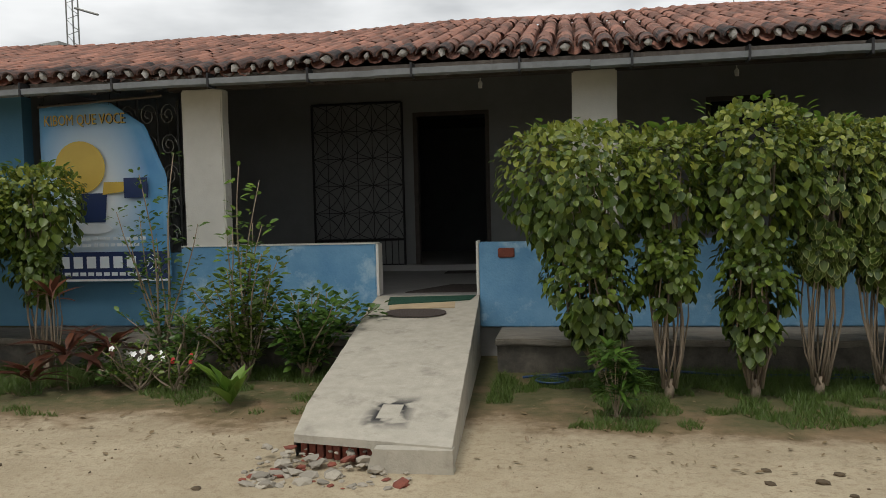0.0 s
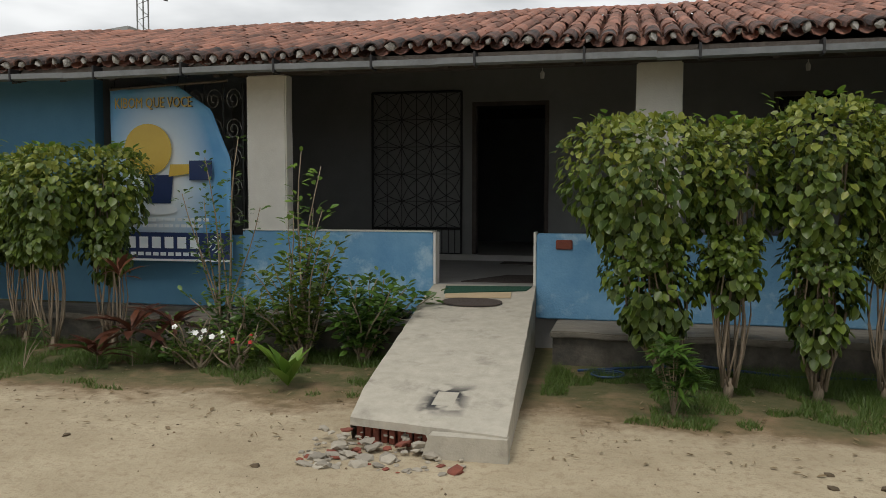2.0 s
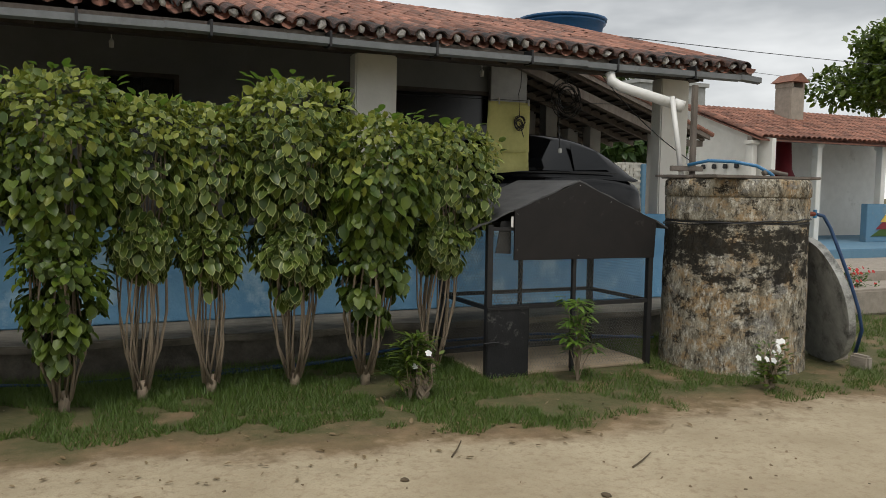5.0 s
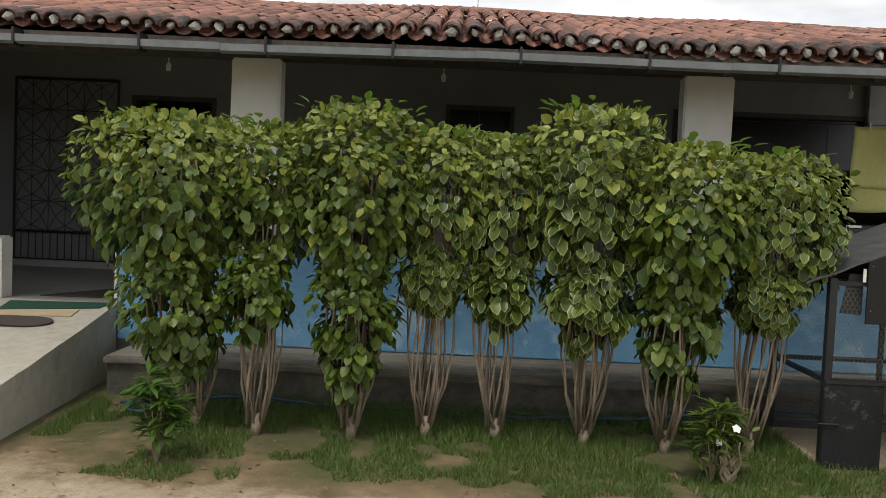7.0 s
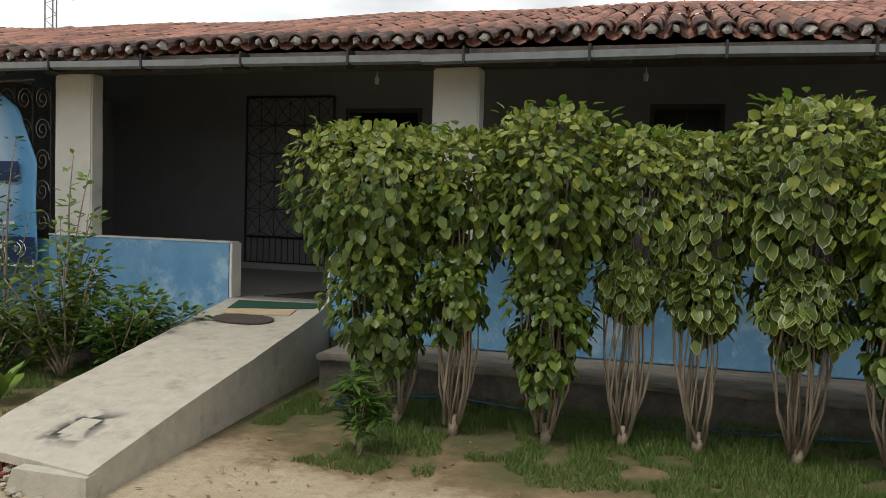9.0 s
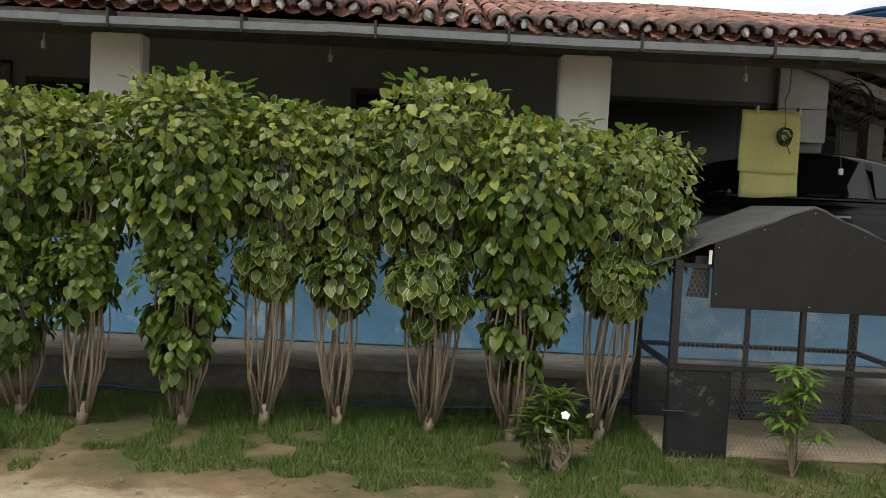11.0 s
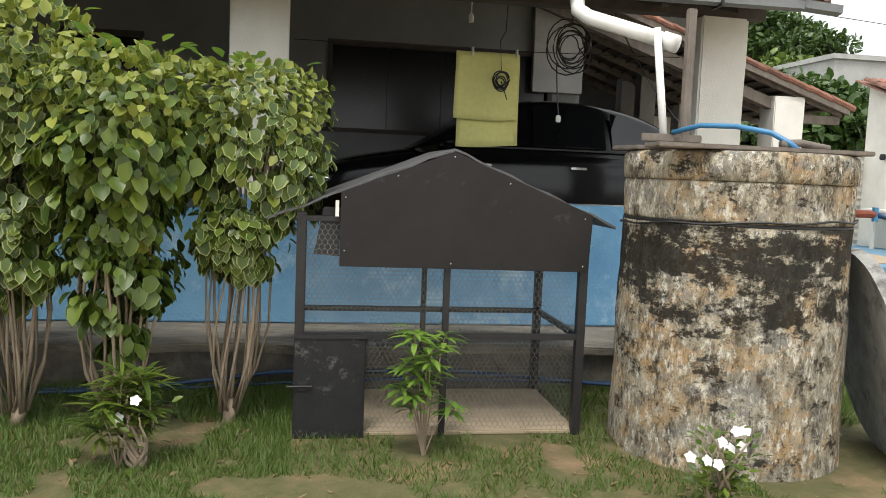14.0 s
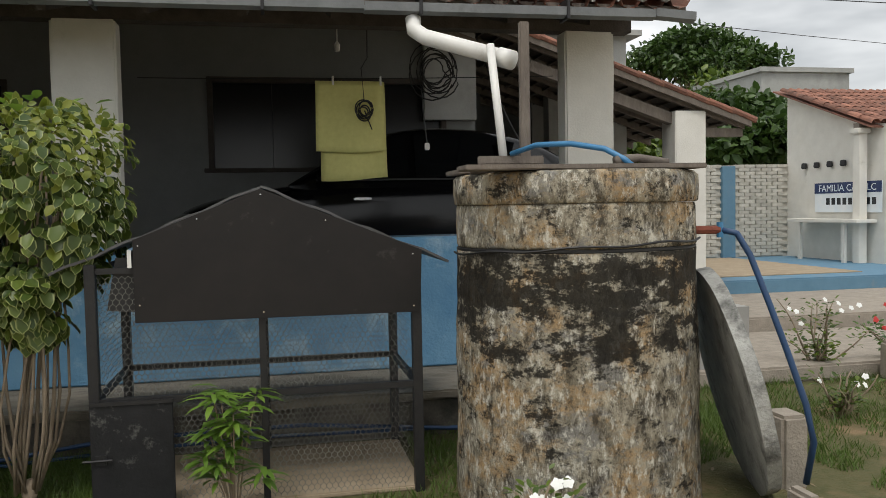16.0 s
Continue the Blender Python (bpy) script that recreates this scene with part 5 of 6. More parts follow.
def crown_leaves(parent, r, c, rad, z0, z1, count, material, size=(0.07, 0.125), droop=0.75, skirt=0.0, hole=0.0, name="crown"):
    """Leaves over a trimmed, uneven block of foliage round c, with a ragged lower edge."""
    n = count * 3
    a = r.uniform(0, 2 * np.pi, n)
    u = r.random(n)
    z = z0 + (z1 - z0) * u ** (0.8 if not skirt else 1.0)
    t = (z - z0) / (z1 - z0)
    prof = np.clip(0.34 + 1.25 * t, 0, 1) * np.where(t > 0.8, np.sqrt(np.clip(1 - ((t - 0.8) / 0.22) ** 2, 0.05, 1)), 1.0)
    depth = r.random(n) ** 0.45
    sq = 1.0 / np.maximum(np.abs(np.cos(a)) ** 3 + np.abs(np.sin(a)) ** 3, 0.4) ** (1 / 3)
    lump = np.array([1 + 0.20 * noise.noise(Vector((math.cos(p) * 1.7 + c[0] * 3, math.sin(p) * 1.7, q * 2.6))) + 0.10 * noise.noise(Vector((math.cos(p) * 5 + c[0], math.sin(p) * 5, q * 8))) for p, q in zip(a, z)])
    rr = rad * prof * depth * sq * lump
    x, y = c[0] + rr * np.cos(a), c[1] + rr * np.sin(a) * 0.9
    keep = r.random(n) < np.clip(0.35 + 1.6 * t, 0, 1)
    clump = np.array([noise.noise(Vector((p * 5, q * 5, s * 5 + c[0]))) for p, q, s in zip(x, y, z)])
    keep &= clump > -0.12 - 0.20 * (1 - hole) + 0.25 * (1 - np.clip(t * 2, 0, 1))
    idx = np.nonzero(keep)[0][:count]
    x, y, z, a, t, depth = (v[idx] for v in (x, y, z, a, t, depth))
    k = len(idx)
    out = np.stack([np.cos(a), np.sin(a), np.zeros(k)], 1)
    j = np_unit(r, k)
    up = np.array([0, 0, 1.0])
    way = out * 0.42 + j * 0.55 - up * (droop * 1.45 * (1.2 - t))[:, None] + up * (np.where(t > 0.88, 0.55, 0))[:, None]
    nor = out * 1.0 + up * 0.5 + j * 0.45
    L = r.uniform(*size, k) * np.interp(t, (0, 0.35, 0.7, 1), (1.0, 1.0, 0.72, 0.6)) * r.choice((0.75, 1.0, 1.12), k)
    pts, W = np.stack([x, y, z], 1), L * r.uniform(0.60, 0.80, k)
    young = (r.random(k) < np.clip((t - 0.5) * 1.7, 0.05, 0.72)) if name == "crown" else np.zeros(k, bool)
    for sel, nm, mt in ((~young, name, material), (young, "young_leaves", M_LEAFTOP)):
        if sel.any():
            ob = new(nm, leaves_mesh(nm, pts[sel], way[sel], nor[sel], L[sel], W[sel], mt))
            ob.parent = parent
            ob["kind"] = "stuff"


def hedge_shrub(x, y, seed, top, rad, low, off=(0, 0), material=None, count=1000, wands=8, label="", size=(0.07, 0.12)):
    r, rn = np.random.default_rng(seed), random.Random(seed)
    count, top = int(count * 1.6), top + 0.06
    sh = thing("hedge_shrub", (x, y, 0), label or "trimmed leafy shrub on many bare pale stems", "shrub", "hedge shrubs before the house")
    stems(sh, rn, 0.045, top * 0.86, rad * 0.30, wands + 8, 0.0095, trunk=0.15, lean=off)
    crown_leaves(sh, r, off, rad, max(low, 1.02), top, count, material or M_LEAF, size)
    crown_leaves(sh, r, (off[0] * 0.5, -0.04), rad * 0.62, low, 1.35, int(count * 0.5), material or M_LEAF, size, skirt=1, hole=0.6, name="lower_leaves")
    # pale new shoots that stand above the trimmed top
    k = 26
    a, q = r.uniform(0, 6.28, k), rad * np.sqrt(r.random(k)) * 0.85
    base = np.stack([off[0] + q * np.cos(a), off[1] + q * np.sin(a), top - 0.06 + 0.10 * r.random(k)], 1)
    ob = new("shoot_growth", leaves_mesh("shoot_growth", base, np.stack([np.cos(a) * 0.8, np.sin(a) * 0.8, 0.1 + 0.6 * r.random(k)], 1), np.stack([-np.cos(a), -np.sin(a), np.ones(k)], 1), r.uniform(0.07, 0.11, k), r.uniform(0.045, 0.065, k), M_LEAFBRIGHT))
    ob.parent = sh
    ob["kind"] = "stuff"
    return sh


hedge_shrub(2.34, 7.42, 11, 2.16, 0.66, 0.40, (-0.20, 0.0), None, 1700, 9, "broad trimmed leafy shrub with foliage almost to the ground")
hedge_shrub(2.81, 7.30, 12, 2.12, 0.37, 0.66, (0.02, 0.05), None, 850, 8)
hedge_shrub(3.48, 7.32, 13, 2.26, 0.47, 0.34, (0.0, 0.0), None, 1500, 9, "tall leafy shrub hung with leaves nearly to its foot")
hedge_shrub(4.00, 7.45, 14, 2.14, 0.39, 0.95, (0.05, 0.0), M_LEAFV, 850, 9)
hedge_shrub(4.50, 7.48, 15, 2.12, 0.39, 0.80, (0.0, 0.05), M_LEAFV, 900, 8)
hedge_shrub(5.14, 7.45, 16, 2.32, 0.52, 0.72, (0.0, 0.0), M_LEAFV, 1350, 10, "tall shrub with pale-edged leaves on bare vase-shaped stems", (0.08, 0.14))
hedge_shrub(5.70, 7.36, 17, 2.08, 0.48, 0.50, (0.05, -0.1), M_LEAF, 1250, 10, "", (0.075, 0.13))
hedge_shrub(6.32, 7.45, 18, 2.06, 0.46, 0.92, (0.12, 0.0), M_LEAFV, 1100, 8, "shrub with pale-edged leaves leaning over the kennel", (0.07, 0.12))
for i, (x, y, top, rad, low) in enumerate(((-3.20, 8.00, 2.02, 0.44, 0.6), (-3.72, 7.75, 2.02, 0.50, 0.8), (-4.25, 8.0, 1.92, 0.42, 0.7), (-4.75, 7.95, 1.96, 0.48, 0.5), (-5.45, 8.1, 1.98, 0.52, 0.7), (-6.15, 7.95, 2.08, 0.56, 0.5), (-6.85, 8.0, 2.02, 0.56, 0.4), (-7.6, 8.0, 2.02, 0.6, 0.4), (-8.4, 8.0, 2.0, 0.6, 0.4))):
    hedge_shrub(x, y, 40 + i, top, rad * 0.9, low + 0.1, (0, 0), M_LEAF, 1000, 7, "trimmed shrub of the hedge along the blue wall")


def branchy(x, y, seed, height, spread, count, label, material, leaf=(0.06, 0.11), tilt=(0, 0), twigs=9):
    """A loose upright shrub: bent limbs with leaves along them."""
    r, rn = np.random.default_rng(seed), random.Random(seed)
    sh = thing("shrub", (x, y, 0), label, "shrub")
    base, way = [], []
    for i in range(twigs):
        a, s, h = rn.uniform(0, 6.28), spread * rn.uniform(0.3, 1), height * rn.uniform(0.45, 1)
        if i == 0:
            s, h = spread * 0.25, height
        pts = [(math.cos(a) * s * t ** 1.3 + tilt[0] * t + 0.03 * math.sin(6 * t + i), math.sin(a) * s * 0.7 * t ** 1.3 + tilt[1] * t, -0.02 + h * t) for t in (k / 7 for k in range(8))]
        part("limb", tb(pts, 0.014 if i else 0.02, 5, 0.004), M_BARK, sh, smooth=True)
        for k in range(count // twigs):
            t = rn.uniform(0.25, 1)
            q = int(t * 7 - 1e-6)
            p = Vector(pts[q]).lerp(Vector(pts[q + 1]), t * 7 - q)
            b = rn.uniform(0, 6.28)
            d = Vector((math.cos(b), math.sin(b), rn.uniform(-0.3, 0.9)))
            base.append(p + d * rn.uniform(0, 0.10))
            way.append(d)
    k = len(base)
    L = r.uniform(*leaf, k)
    ob = new("leaves", leaves_mesh("leaves", base, way, np_unit(r, k) * 0.5 + np.array([0, -0.2, 0.9]), L, L * 0.48, material))
    ob.parent = sh
    ob["kind"] = "stuff"
    return sh


branchy(-1.15, 8.0, 71, 2.05, 0.45, 330, "loose rose-like shrub with thin upright branches", M_LEAFBRIGHT, (0.07, 0.12), (0.1, 0))
branchy(-1.95, 8.05, 72, 2.2, 0.55, 480, "thin straggling shrub before the white column", M_LEAFDARK, (0.05, 0.09), (0.05, 0))
branchy(-1.0, 7.8, 73, 1.25, 0.7, 900, "bushy green shrub beside the ramp", M_LEAF, (0.06, 0.11), twigs=14)
branchy(-0.45, 7.9, 74, 0.85, 0.65, 1000, "low dark leafy bush beside the ramp", M_LEAFDARK, (0.07, 0.12), (0.1, 0), twigs=16)
branchy(-1.6, 7.7, 75, 0.75, 0.6, 600, "low green bush under the banner", M_LEAFDARK, (0.05, 0.09), twigs=13)
branchy(-2.1, 7.5, 76, 0.45, 0.6, 420, "low creeping plant by the grass", M_LEAFDARK, (0.05, 0.09), twigs=12)
branchy(-4.2, 7.35, 79, 0.55, 0.3, 160, "young green plant at the foot of the hedge", M_LEAF, (0.05, 0.1), twigs=8)
branchy(-5.4, 7.4, 80, 0.6, 0.4, 260, "feathery green plant at the foot of the hedge", M_LEAFDARK, (0.06, 0.12), twigs=12)
branchy(-6.9, 7.4, 81, 0.6, 0.4, 260, "feathery green plant at the foot of the hedge", M_LEAFDARK, (0.06, 0.12), twigs=12)


def rosette(x, y, seed, height, count, length, width, material, label, name="plant", stem=0.0, droop=0.35, tiers=1):
    """Straps or broad blades that spring from one point, in one or more tiers up a stem."""
    r, rn = np.random.default_rng(seed), random.Random(seed)
    pl = thing(name, (x, y, 0), label, "plant")
    base, way, L = [], [], []
    for t in range(tiers):
        z = stem * (0.35 + 0.65 * (t + 1) / tiers) if stem else 0.02
        dx, dy = (rn.uniform(-0.14, 0.14), rn.uniform(-0.12, 0.12)) if tiers > 1 else (0, 0)
        if stem:
            part("stem", tb([(0, 0, -0.02), (dx * 0.4, dy * 0.4, z * 0.5), (dx, dy, z)], 0.0045, 6, 0.003), M_BARK, pl)
        for i in range(count):
            a = 2 * math.pi * i / count + rn.uniform(-0.3, 0.3)
            base.append((dx, dy, z + rn.uniform(-0.06, 0.03) * bool(stem)))
            way.append((math.cos(a), math.sin(a), rn.uniform(-0.1, 1.5) * height))
            L.append(length * rn.uniform(0.7, 1.1))
    k = len(base)
    ob = new("leaves", leaves_mesh("leaves", base, way, np_unit(r, k) * 0.1 + np.array([0, 0, 1.0]), L, np.array(L) * width, material, 0.12, droop))
    ob.parent = pl
    ob["kind"] = "stuff"
    return pl


rosette(-0.71, 6.78, 91, 3.2, 10, 0.42, 0.36, M_LEAFBRIGHT, "young plant with broad bright green upright leaves")
rosette(-4.35, 7.2, 92, 1.3, 8, 0.4, 0.34, M_LEAFBRIGHT, "young plant with broad bright green leaves by the hedge", stem=0.15)
for i, (x, y, h) in enumerate(((-2.5, 7.3, 0.36), (-2.15, 7.45, 0.40), (-2.8, 7.2, 0.15))):
    rosette(x, y, 93 + i, 0.9, 18, 0.44, 0.20, M_LEAFRED, "dark red-brown cordyline with sword leaves", stem=h, droop=0.45)
rosette(-2.75, 7.5, 99, 1.5, 9, 0.30, 0.2, M_LEAFRED, "tall thin cordyline with a red leaf tuft", stem=0.85)
rosette(2.36, 6.62, 101, 0.5, 26, 0.15, 0.2, M_LEAFDARK, "narrow-leaved bush on the bare earth", stem=0.52, tiers=12)
rosette(5.85, 6.75, 102, 0.55, 26, 0.18, 0.15, M_LEAF, "narrow-leaved garden plant with one white flower", stem=0.46, tiers=11)
rosette(7.42, 6.86, 103, 0.35, 18, 0.135, 0.24, M_LEAFBRIGHT, "bushy narrow-leaved plant before the kennel", stem=0.70, tiers=13, droop=0.4)
rosette(-3.4, 6.95, 104, 0.6, 10, 0.15, 0.16, M_LEAFDARK, "thin seedling at the turf's edge", stem=0.45, tiers=3)


def flowering(x, y, seed, height, spread, leaves, flowers, petal, label, fsize=0.024, leafmat=None):
    r, rn = np.random.default_rng(seed), random.Random(seed)
    sh = branchy(x, y, seed, height, spread, leaves, label, leafmat or M_LEAF, (0.035, 0.065), twigs=11)
    for i in range(flowers):
        a, q = rn.uniform(0, 6.28), spread * rn.uniform(0.1, 0.9)
        p = Vector((q * math.cos(a), q * math.sin(a) * 0.7 - 0.03, height * rn.uniform(0.55, 1.02)))
        k = 5
        b = 2 * np.pi * np.arange(k) / k + rn.random()
        n = Vector((rn.uniform(-0.4, 0.4), -0.8, 0.6)).normalized()
        u = n.cross(Vector((0, 0, 1))).normalized()
        v = n.cross(u)
        way = [u * math.cos(c) + v * math.sin(c) for c in b]
        ob = new("flower", leaves_mesh("flower", [p] * k, way, [n] * k, [fsize * 1.25] * k, [fsize * 1.1] * k, petal, 0.05, 0.1))
        ob.parent = sh
    ob["kind"] = "stuff"
    return sh


flowering(8.72, 6.02, 121, 0.42, 0.22, 260, 9, M_PETAL, "small periwinkle bush with white flowers before the tank")
flowering(5.95, 6.72, 122, 0.40, 0.15, 60, 2, M_PETAL, "small periwinkle with a white flower")
flowering(-1.85, 7.35, 123, 0.48, 0.45, 300, 9, M_PETAL, "periwinkle with small white flowers beneath the banner")
flowering(-1.45, 7.3, 124, 0.45, 0.35, 220, 4, M_REDPETAL, "low bush with a few pinkish red flowers", 0.02)
flowering(12.35, 9.2, 125, 0.7, 0.55, 420, 8, M_PETAL, "periwinkle with white flowers along the garden kerb", 0.022)
flowering(11.6, 7.9, 127, 0.35, 0.3, 160, 4, M_PETAL, "low periwinkle with white flowers in the grass", 0.022)
flowering(13.25, 9.0, 126, 0.62, 0.6, 1000, 34, M_REDPETAL, "dense bush with clusters of red flowers", 0.022, M_LEAFDARK)

# grass
def grass(n, seed, boxes):
    r = np.random.default_rng(seed)
    xs, ys = [], []
    for x0, x1, y0, y1, share in boxes:
        k = int(n * share)
        xs.append(r.uniform(x0, x1, k))
        ys.append(r.uniform(y0, y1, k))
    x, y = np.concatenate(xs), np.concatenate(ys)
    d = np.array([noise.noise(Vector((p * 1.1, q * 1.1, 2))) + 0.6 * noise.noise(Vector((p * 4, q * 4, 7))) for p, q in zip(x, y)])
    front = 6.75 - 0.75 * np.clip((x - 1.5) / 5, 0, 1)
    keep = (d > 0.10 - 0.34 * np.clip((y - front), -1, 1)) & (y > front - 0.35) & ~((x > -0.05) & (x < 1.35) & (y < 9))
    keep &= ~((x > 1.3) & (x < 2.2) & (d < 0.35)) & ~((x > 6.7) & (x < 8.46) & (y > 7.15)) & ((x - 9.24) ** 2 + (y - 7.02) ** 2 > 0.45)
    x, y = x[keep], y[keep]
    k = len(x)
    h = r.uniform(0.016, 0.062, k) * (1 + 0.8 * np.clip(y - 7.0, 0, 1))
    a, b = r.uniform(0, 6.28, k), r.uniform(0, 6.28, k)
    w = 0.0035
    v = np.empty((k, 3, 3))
    v[:, 0] = np.stack([x - w * np.cos(a), y - w * np.sin(a), np.zeros(k)], 1)
    v[:, 1] = np.stack([x + w * np.cos(a), y + w * np.sin(a), np.zeros(k)], 1)
    v[:, 2] = np.stack([x + 0.6 * h * np.cos(b), y + 0.6 * h * np.sin(b), h], 1)
    me = bpy.data.meshes.new("grass")
    me.from_pydata(v.reshape(-1, 3).tolist(), [], np.arange(k * 3).reshape(-1, 3).tolist())
    me.uv_layers.new(name="UVMap")
    me.materials.append(M_GRASS)
    tagged(new("grass", me), "short patchy green turf along the house", "grass", "", "stuff")


grass(230000, 5, ((-8.5, 0.0, 6.3, 8.5, 0.33), (1.3, 6.7, 5.8, 8.5, 0.40), (6.5, 11.0, 5.3, 8.5, 0.20), (10.5, 16.0, 5.5, 9.0, 0.12)))

# dry leaves and straws fallen along the turf's edge
r = np.random.default_rng(31)
k = 1500
px, py = r.uniform(-7, 10.5, k), 5.4 + 2.6 * r.random(k) ** 1.3
ok = ~((px > -0.05) & (px < 1.45) & (py > 5.2)) & ((px - 9.24) ** 2 + (py - 7.02) ** 2 > 0.5)
px, py = px[ok], py[ok]
k = len(px)
L = r.uniform(0.02, 0.065, k)
tagged(new("leaf_litter", leaves_mesh("leaf_litter", np.stack([px, py, np.full(k, 0.006)], 1), np.stack([r.normal(size=k), r.normal(size=k), np.full(k, 0.08)], 1), np_unit(r, k) * 0.25 + np.array([0, 0, 1.0]), L, L * r.uniform(0.12, 0.5, k), M_DRYLEAF, 0.2, -0.1)), "dry fallen leaves and straws on the earth", "leaf litter", "", "stuff")
for i, (x, y, a) in enumerate(((6.5, 4.9, 0.5), (5.6, 5.45, 0.9), (-3.2, 5.6, 0.6))):
    q = Vector((math.cos(a), math.sin(a), 0))
    solid("twig", tb([Vector((x, y, 0.006)), Vector((x, y, 0.012)) + q * 0.14, Vector((x, y + 0.03, 0.006)) + q * 0.3], 0.006, 5, 0.003), M_DUNG, "thin dry twig lying on the sand", "twig", group="twigs on the sand")

# ---- beyond the east corner ----
# the yard's own axes: its buildings stand in a grid of their own
EAST = Matrix.Translation((1.618, 0.338, 0.186)) @ Matrix.Diagonal((0.7885, 0.88, 0.88, 1))
def east_x(x):
    return 7.65 + 0.89 * (x - 7.65)
# concrete walks and blue platform
solid("kerb", bx(10.9, 30, 9.0, 9.25, 0.0, 0.14, bevel=0.02), M_STONE, "low rough concrete garden kerb", "kerb", "structure")
solid("walk", bx(10.9, 30, 9.26, 11.0, 0.0, 0.10, bevel=0.02), M_STONE, "worn concrete walk beside the house", "pavement", "structure")
solid("walk_step", bx(11.62, 30, 11.0, 14.6, 0.0, 0.26, bevel=0.02), M_STONE, "raised concrete walk", "pavement", "structure")
solid("platform", bx(13.0, 28, 13.2, 18.4, 0.0, 0.45, bevel=0.02), M_KERB, "low blue painted platform of the garden hut", "platform", "structure")
solid("yard", bx(13.1, 16.4, 13.7, 17.4, 0.452, 0.465), M_SANDSLAB, "bare sandy yard by the brick wall", "ground", "structure")
# lean-to roof on posts
lean = thing("lean_to", (0, 0, 0), "open lean-to with a clay-tile roof on white posts beside the house", "shed")
def lean_z(x):
    return 3.44 - 0.305 * (x - 12.82)
x0, x1 = 9.6, 15.1
bm = bmesh.new()
vs = [bm.verts.new(p) for p in ((x0, 13.5, lean_z(x0) - 0.03), (x1, 13.5, lean_z(x1) - 0.03), (x1, 19.0, lean_z(x1) - 0.03), (x0, 19.0, lean_z(x0) - 0.03))]
ws = [bm.verts.new(v.co + Vector((0, 0, 0.03))) for v in vs]
bm.faces.new(vs[::-1])
bm.faces.new(ws)
for k in range(4):
    bm.faces.new((vs[k], vs[(k + 1) % 4], ws[(k + 1) % 4], ws[k]))
part("roof_deck", bm, M_DARKWOOD, lean)
def slope_bar(x0, x1, y0, y1, drop, h):
    bm = bmesh.new()
    vs = [bm.verts.new((x, y, lean_z(x) - drop - q)) for q in (h, 0) for y in (y0, y1) for x in (x0, x1)]
    for q in ((0, 2, 3, 1), (4, 5, 7, 6), (0, 1, 5, 4), (2, 6, 7, 3), (0, 4, 6, 2), (1, 3, 7, 5)):
        bm.faces.new([vs[i] for i in q])
    return bm
for i in range(8):
    y = 13.55 + i * 0.75
    part("rafter", slope_bar(9.6, 15.1, y, y + 0.07, 0.03, 0.11), M_TIMBER, lean)
part("bargeboard", slope_bar(9.6, 15.15, 13.44, 13.5, 0.0, 0.10), M_TIMBER, lean)
part("beam", slope_bar(9.6, 14.0, 13.6, 13.75, 0.28, 0.16), M_TIMBER, lean)
for i in range(22):
    x = 9.9 + i * 0.24
    part("batten", bx(x, x + 0.04, 13.5, 19.0, lean_z(x) - 0.075, lean_z(x) - 0.045), M_DARKWOOD, lean)
for i in range(14):
    x = 9.6 + i * 0.40
    bm = bmesh.new()
    tube(bm, [(x, 13.46, lean_z(x) + 0.035), (x + 0.43, 13.46, lean_z(x + 0.43) + 0.02)], 0.05, 8)
    part("verge_tile", bm, M_TILE, lean)
for y in (13.5, 18.0):
    part("post", bx(13.86, 14.39, y, y + 0.42, -0.2, 2.86, bevel=0.015), M_WHITE, lean)
part("tie_beam", bx(14.39, 15.1, 13.6, 13.72, 2.50, 2.62), M_TIMBER, lean)
lean.matrix_basis = EAST

# whitewashed brick wall with a blue pier
bw = tagged(new("wall_brick"), "whitewashed brick boundary wall", "wall", "", "structure")
bw.matrix_basis = EAST
part("core", bx(14.0, 20.8, 19.605, 19.75, -0.2, 2.38), M_WBRICK, bw)
part("pier", bx(18.62, 18.98, 19.50, 19.62, 0.3, 2.36, bevel=0.01), M_KERB, bw, "blue painted pier")
brick_mesh = mesh_of("brick", bx(-0.145, 0.145, -0.03, 0.02, -0.036, 0.036, bevel=0.006), M_WBRICK)
for r in range(26):
    for c in range(9):
        x = 17.72 + c * 0.31 + (0.155 if r % 2 else 0)
        if 18.5 < x < 19.1 or x > 20.4:
            continue
        b = new("brick", brick_mesh)
        b.parent = bw
        b.matrix_basis = pose(x, 19.60 + 0.006 * noise.noise(Vector((x * 9, r, 0))), 0.36 + r * 0.08)

# garden hut with a tiled roof
hut = thing("garden_hut", (20.5, 17.0, 0.30), "white open-fronted garden hut with a clay-tile roof on posts", "hut")
hut.matrix_basis = EAST @ hut.matrix_basis
bm = bmesh.new()
vs = [bm.verts.new((x, y, z)) for x in (0.0, 0.15) for y, z in ((-0.5, 0), (2.6, 0), (2.6, 3.62), (-0.1, 2.75), (-0.5, 2.7))]
bm.faces.new(vs[:5])
bm.faces.new(vs[5:][::-1])
for k in range(5):
    j = (k + 1) % 5
    bm.faces.new((vs[k], vs[j], vs[5 + j], vs[5 + k]))
part("side_wall", bm, M_WHITE, hut)
part("back_wall", bx(0.15, 9.0, 2.45, 2.6, 0, 3.4), M_WHITE, hut)
for x in (-0.2, 2.4, 5.2):
    part("post", bx(x - 0.1, x + 0.1, -0.1, 0.1, 0, 2.55, bevel=0.01), M_WHITE, hut)
    part("capital", bx(x - 0.16, x + 0.16, -0.14, 0.14, 2.55, 2.66, bevel=0.02), M_WHITE, hut)
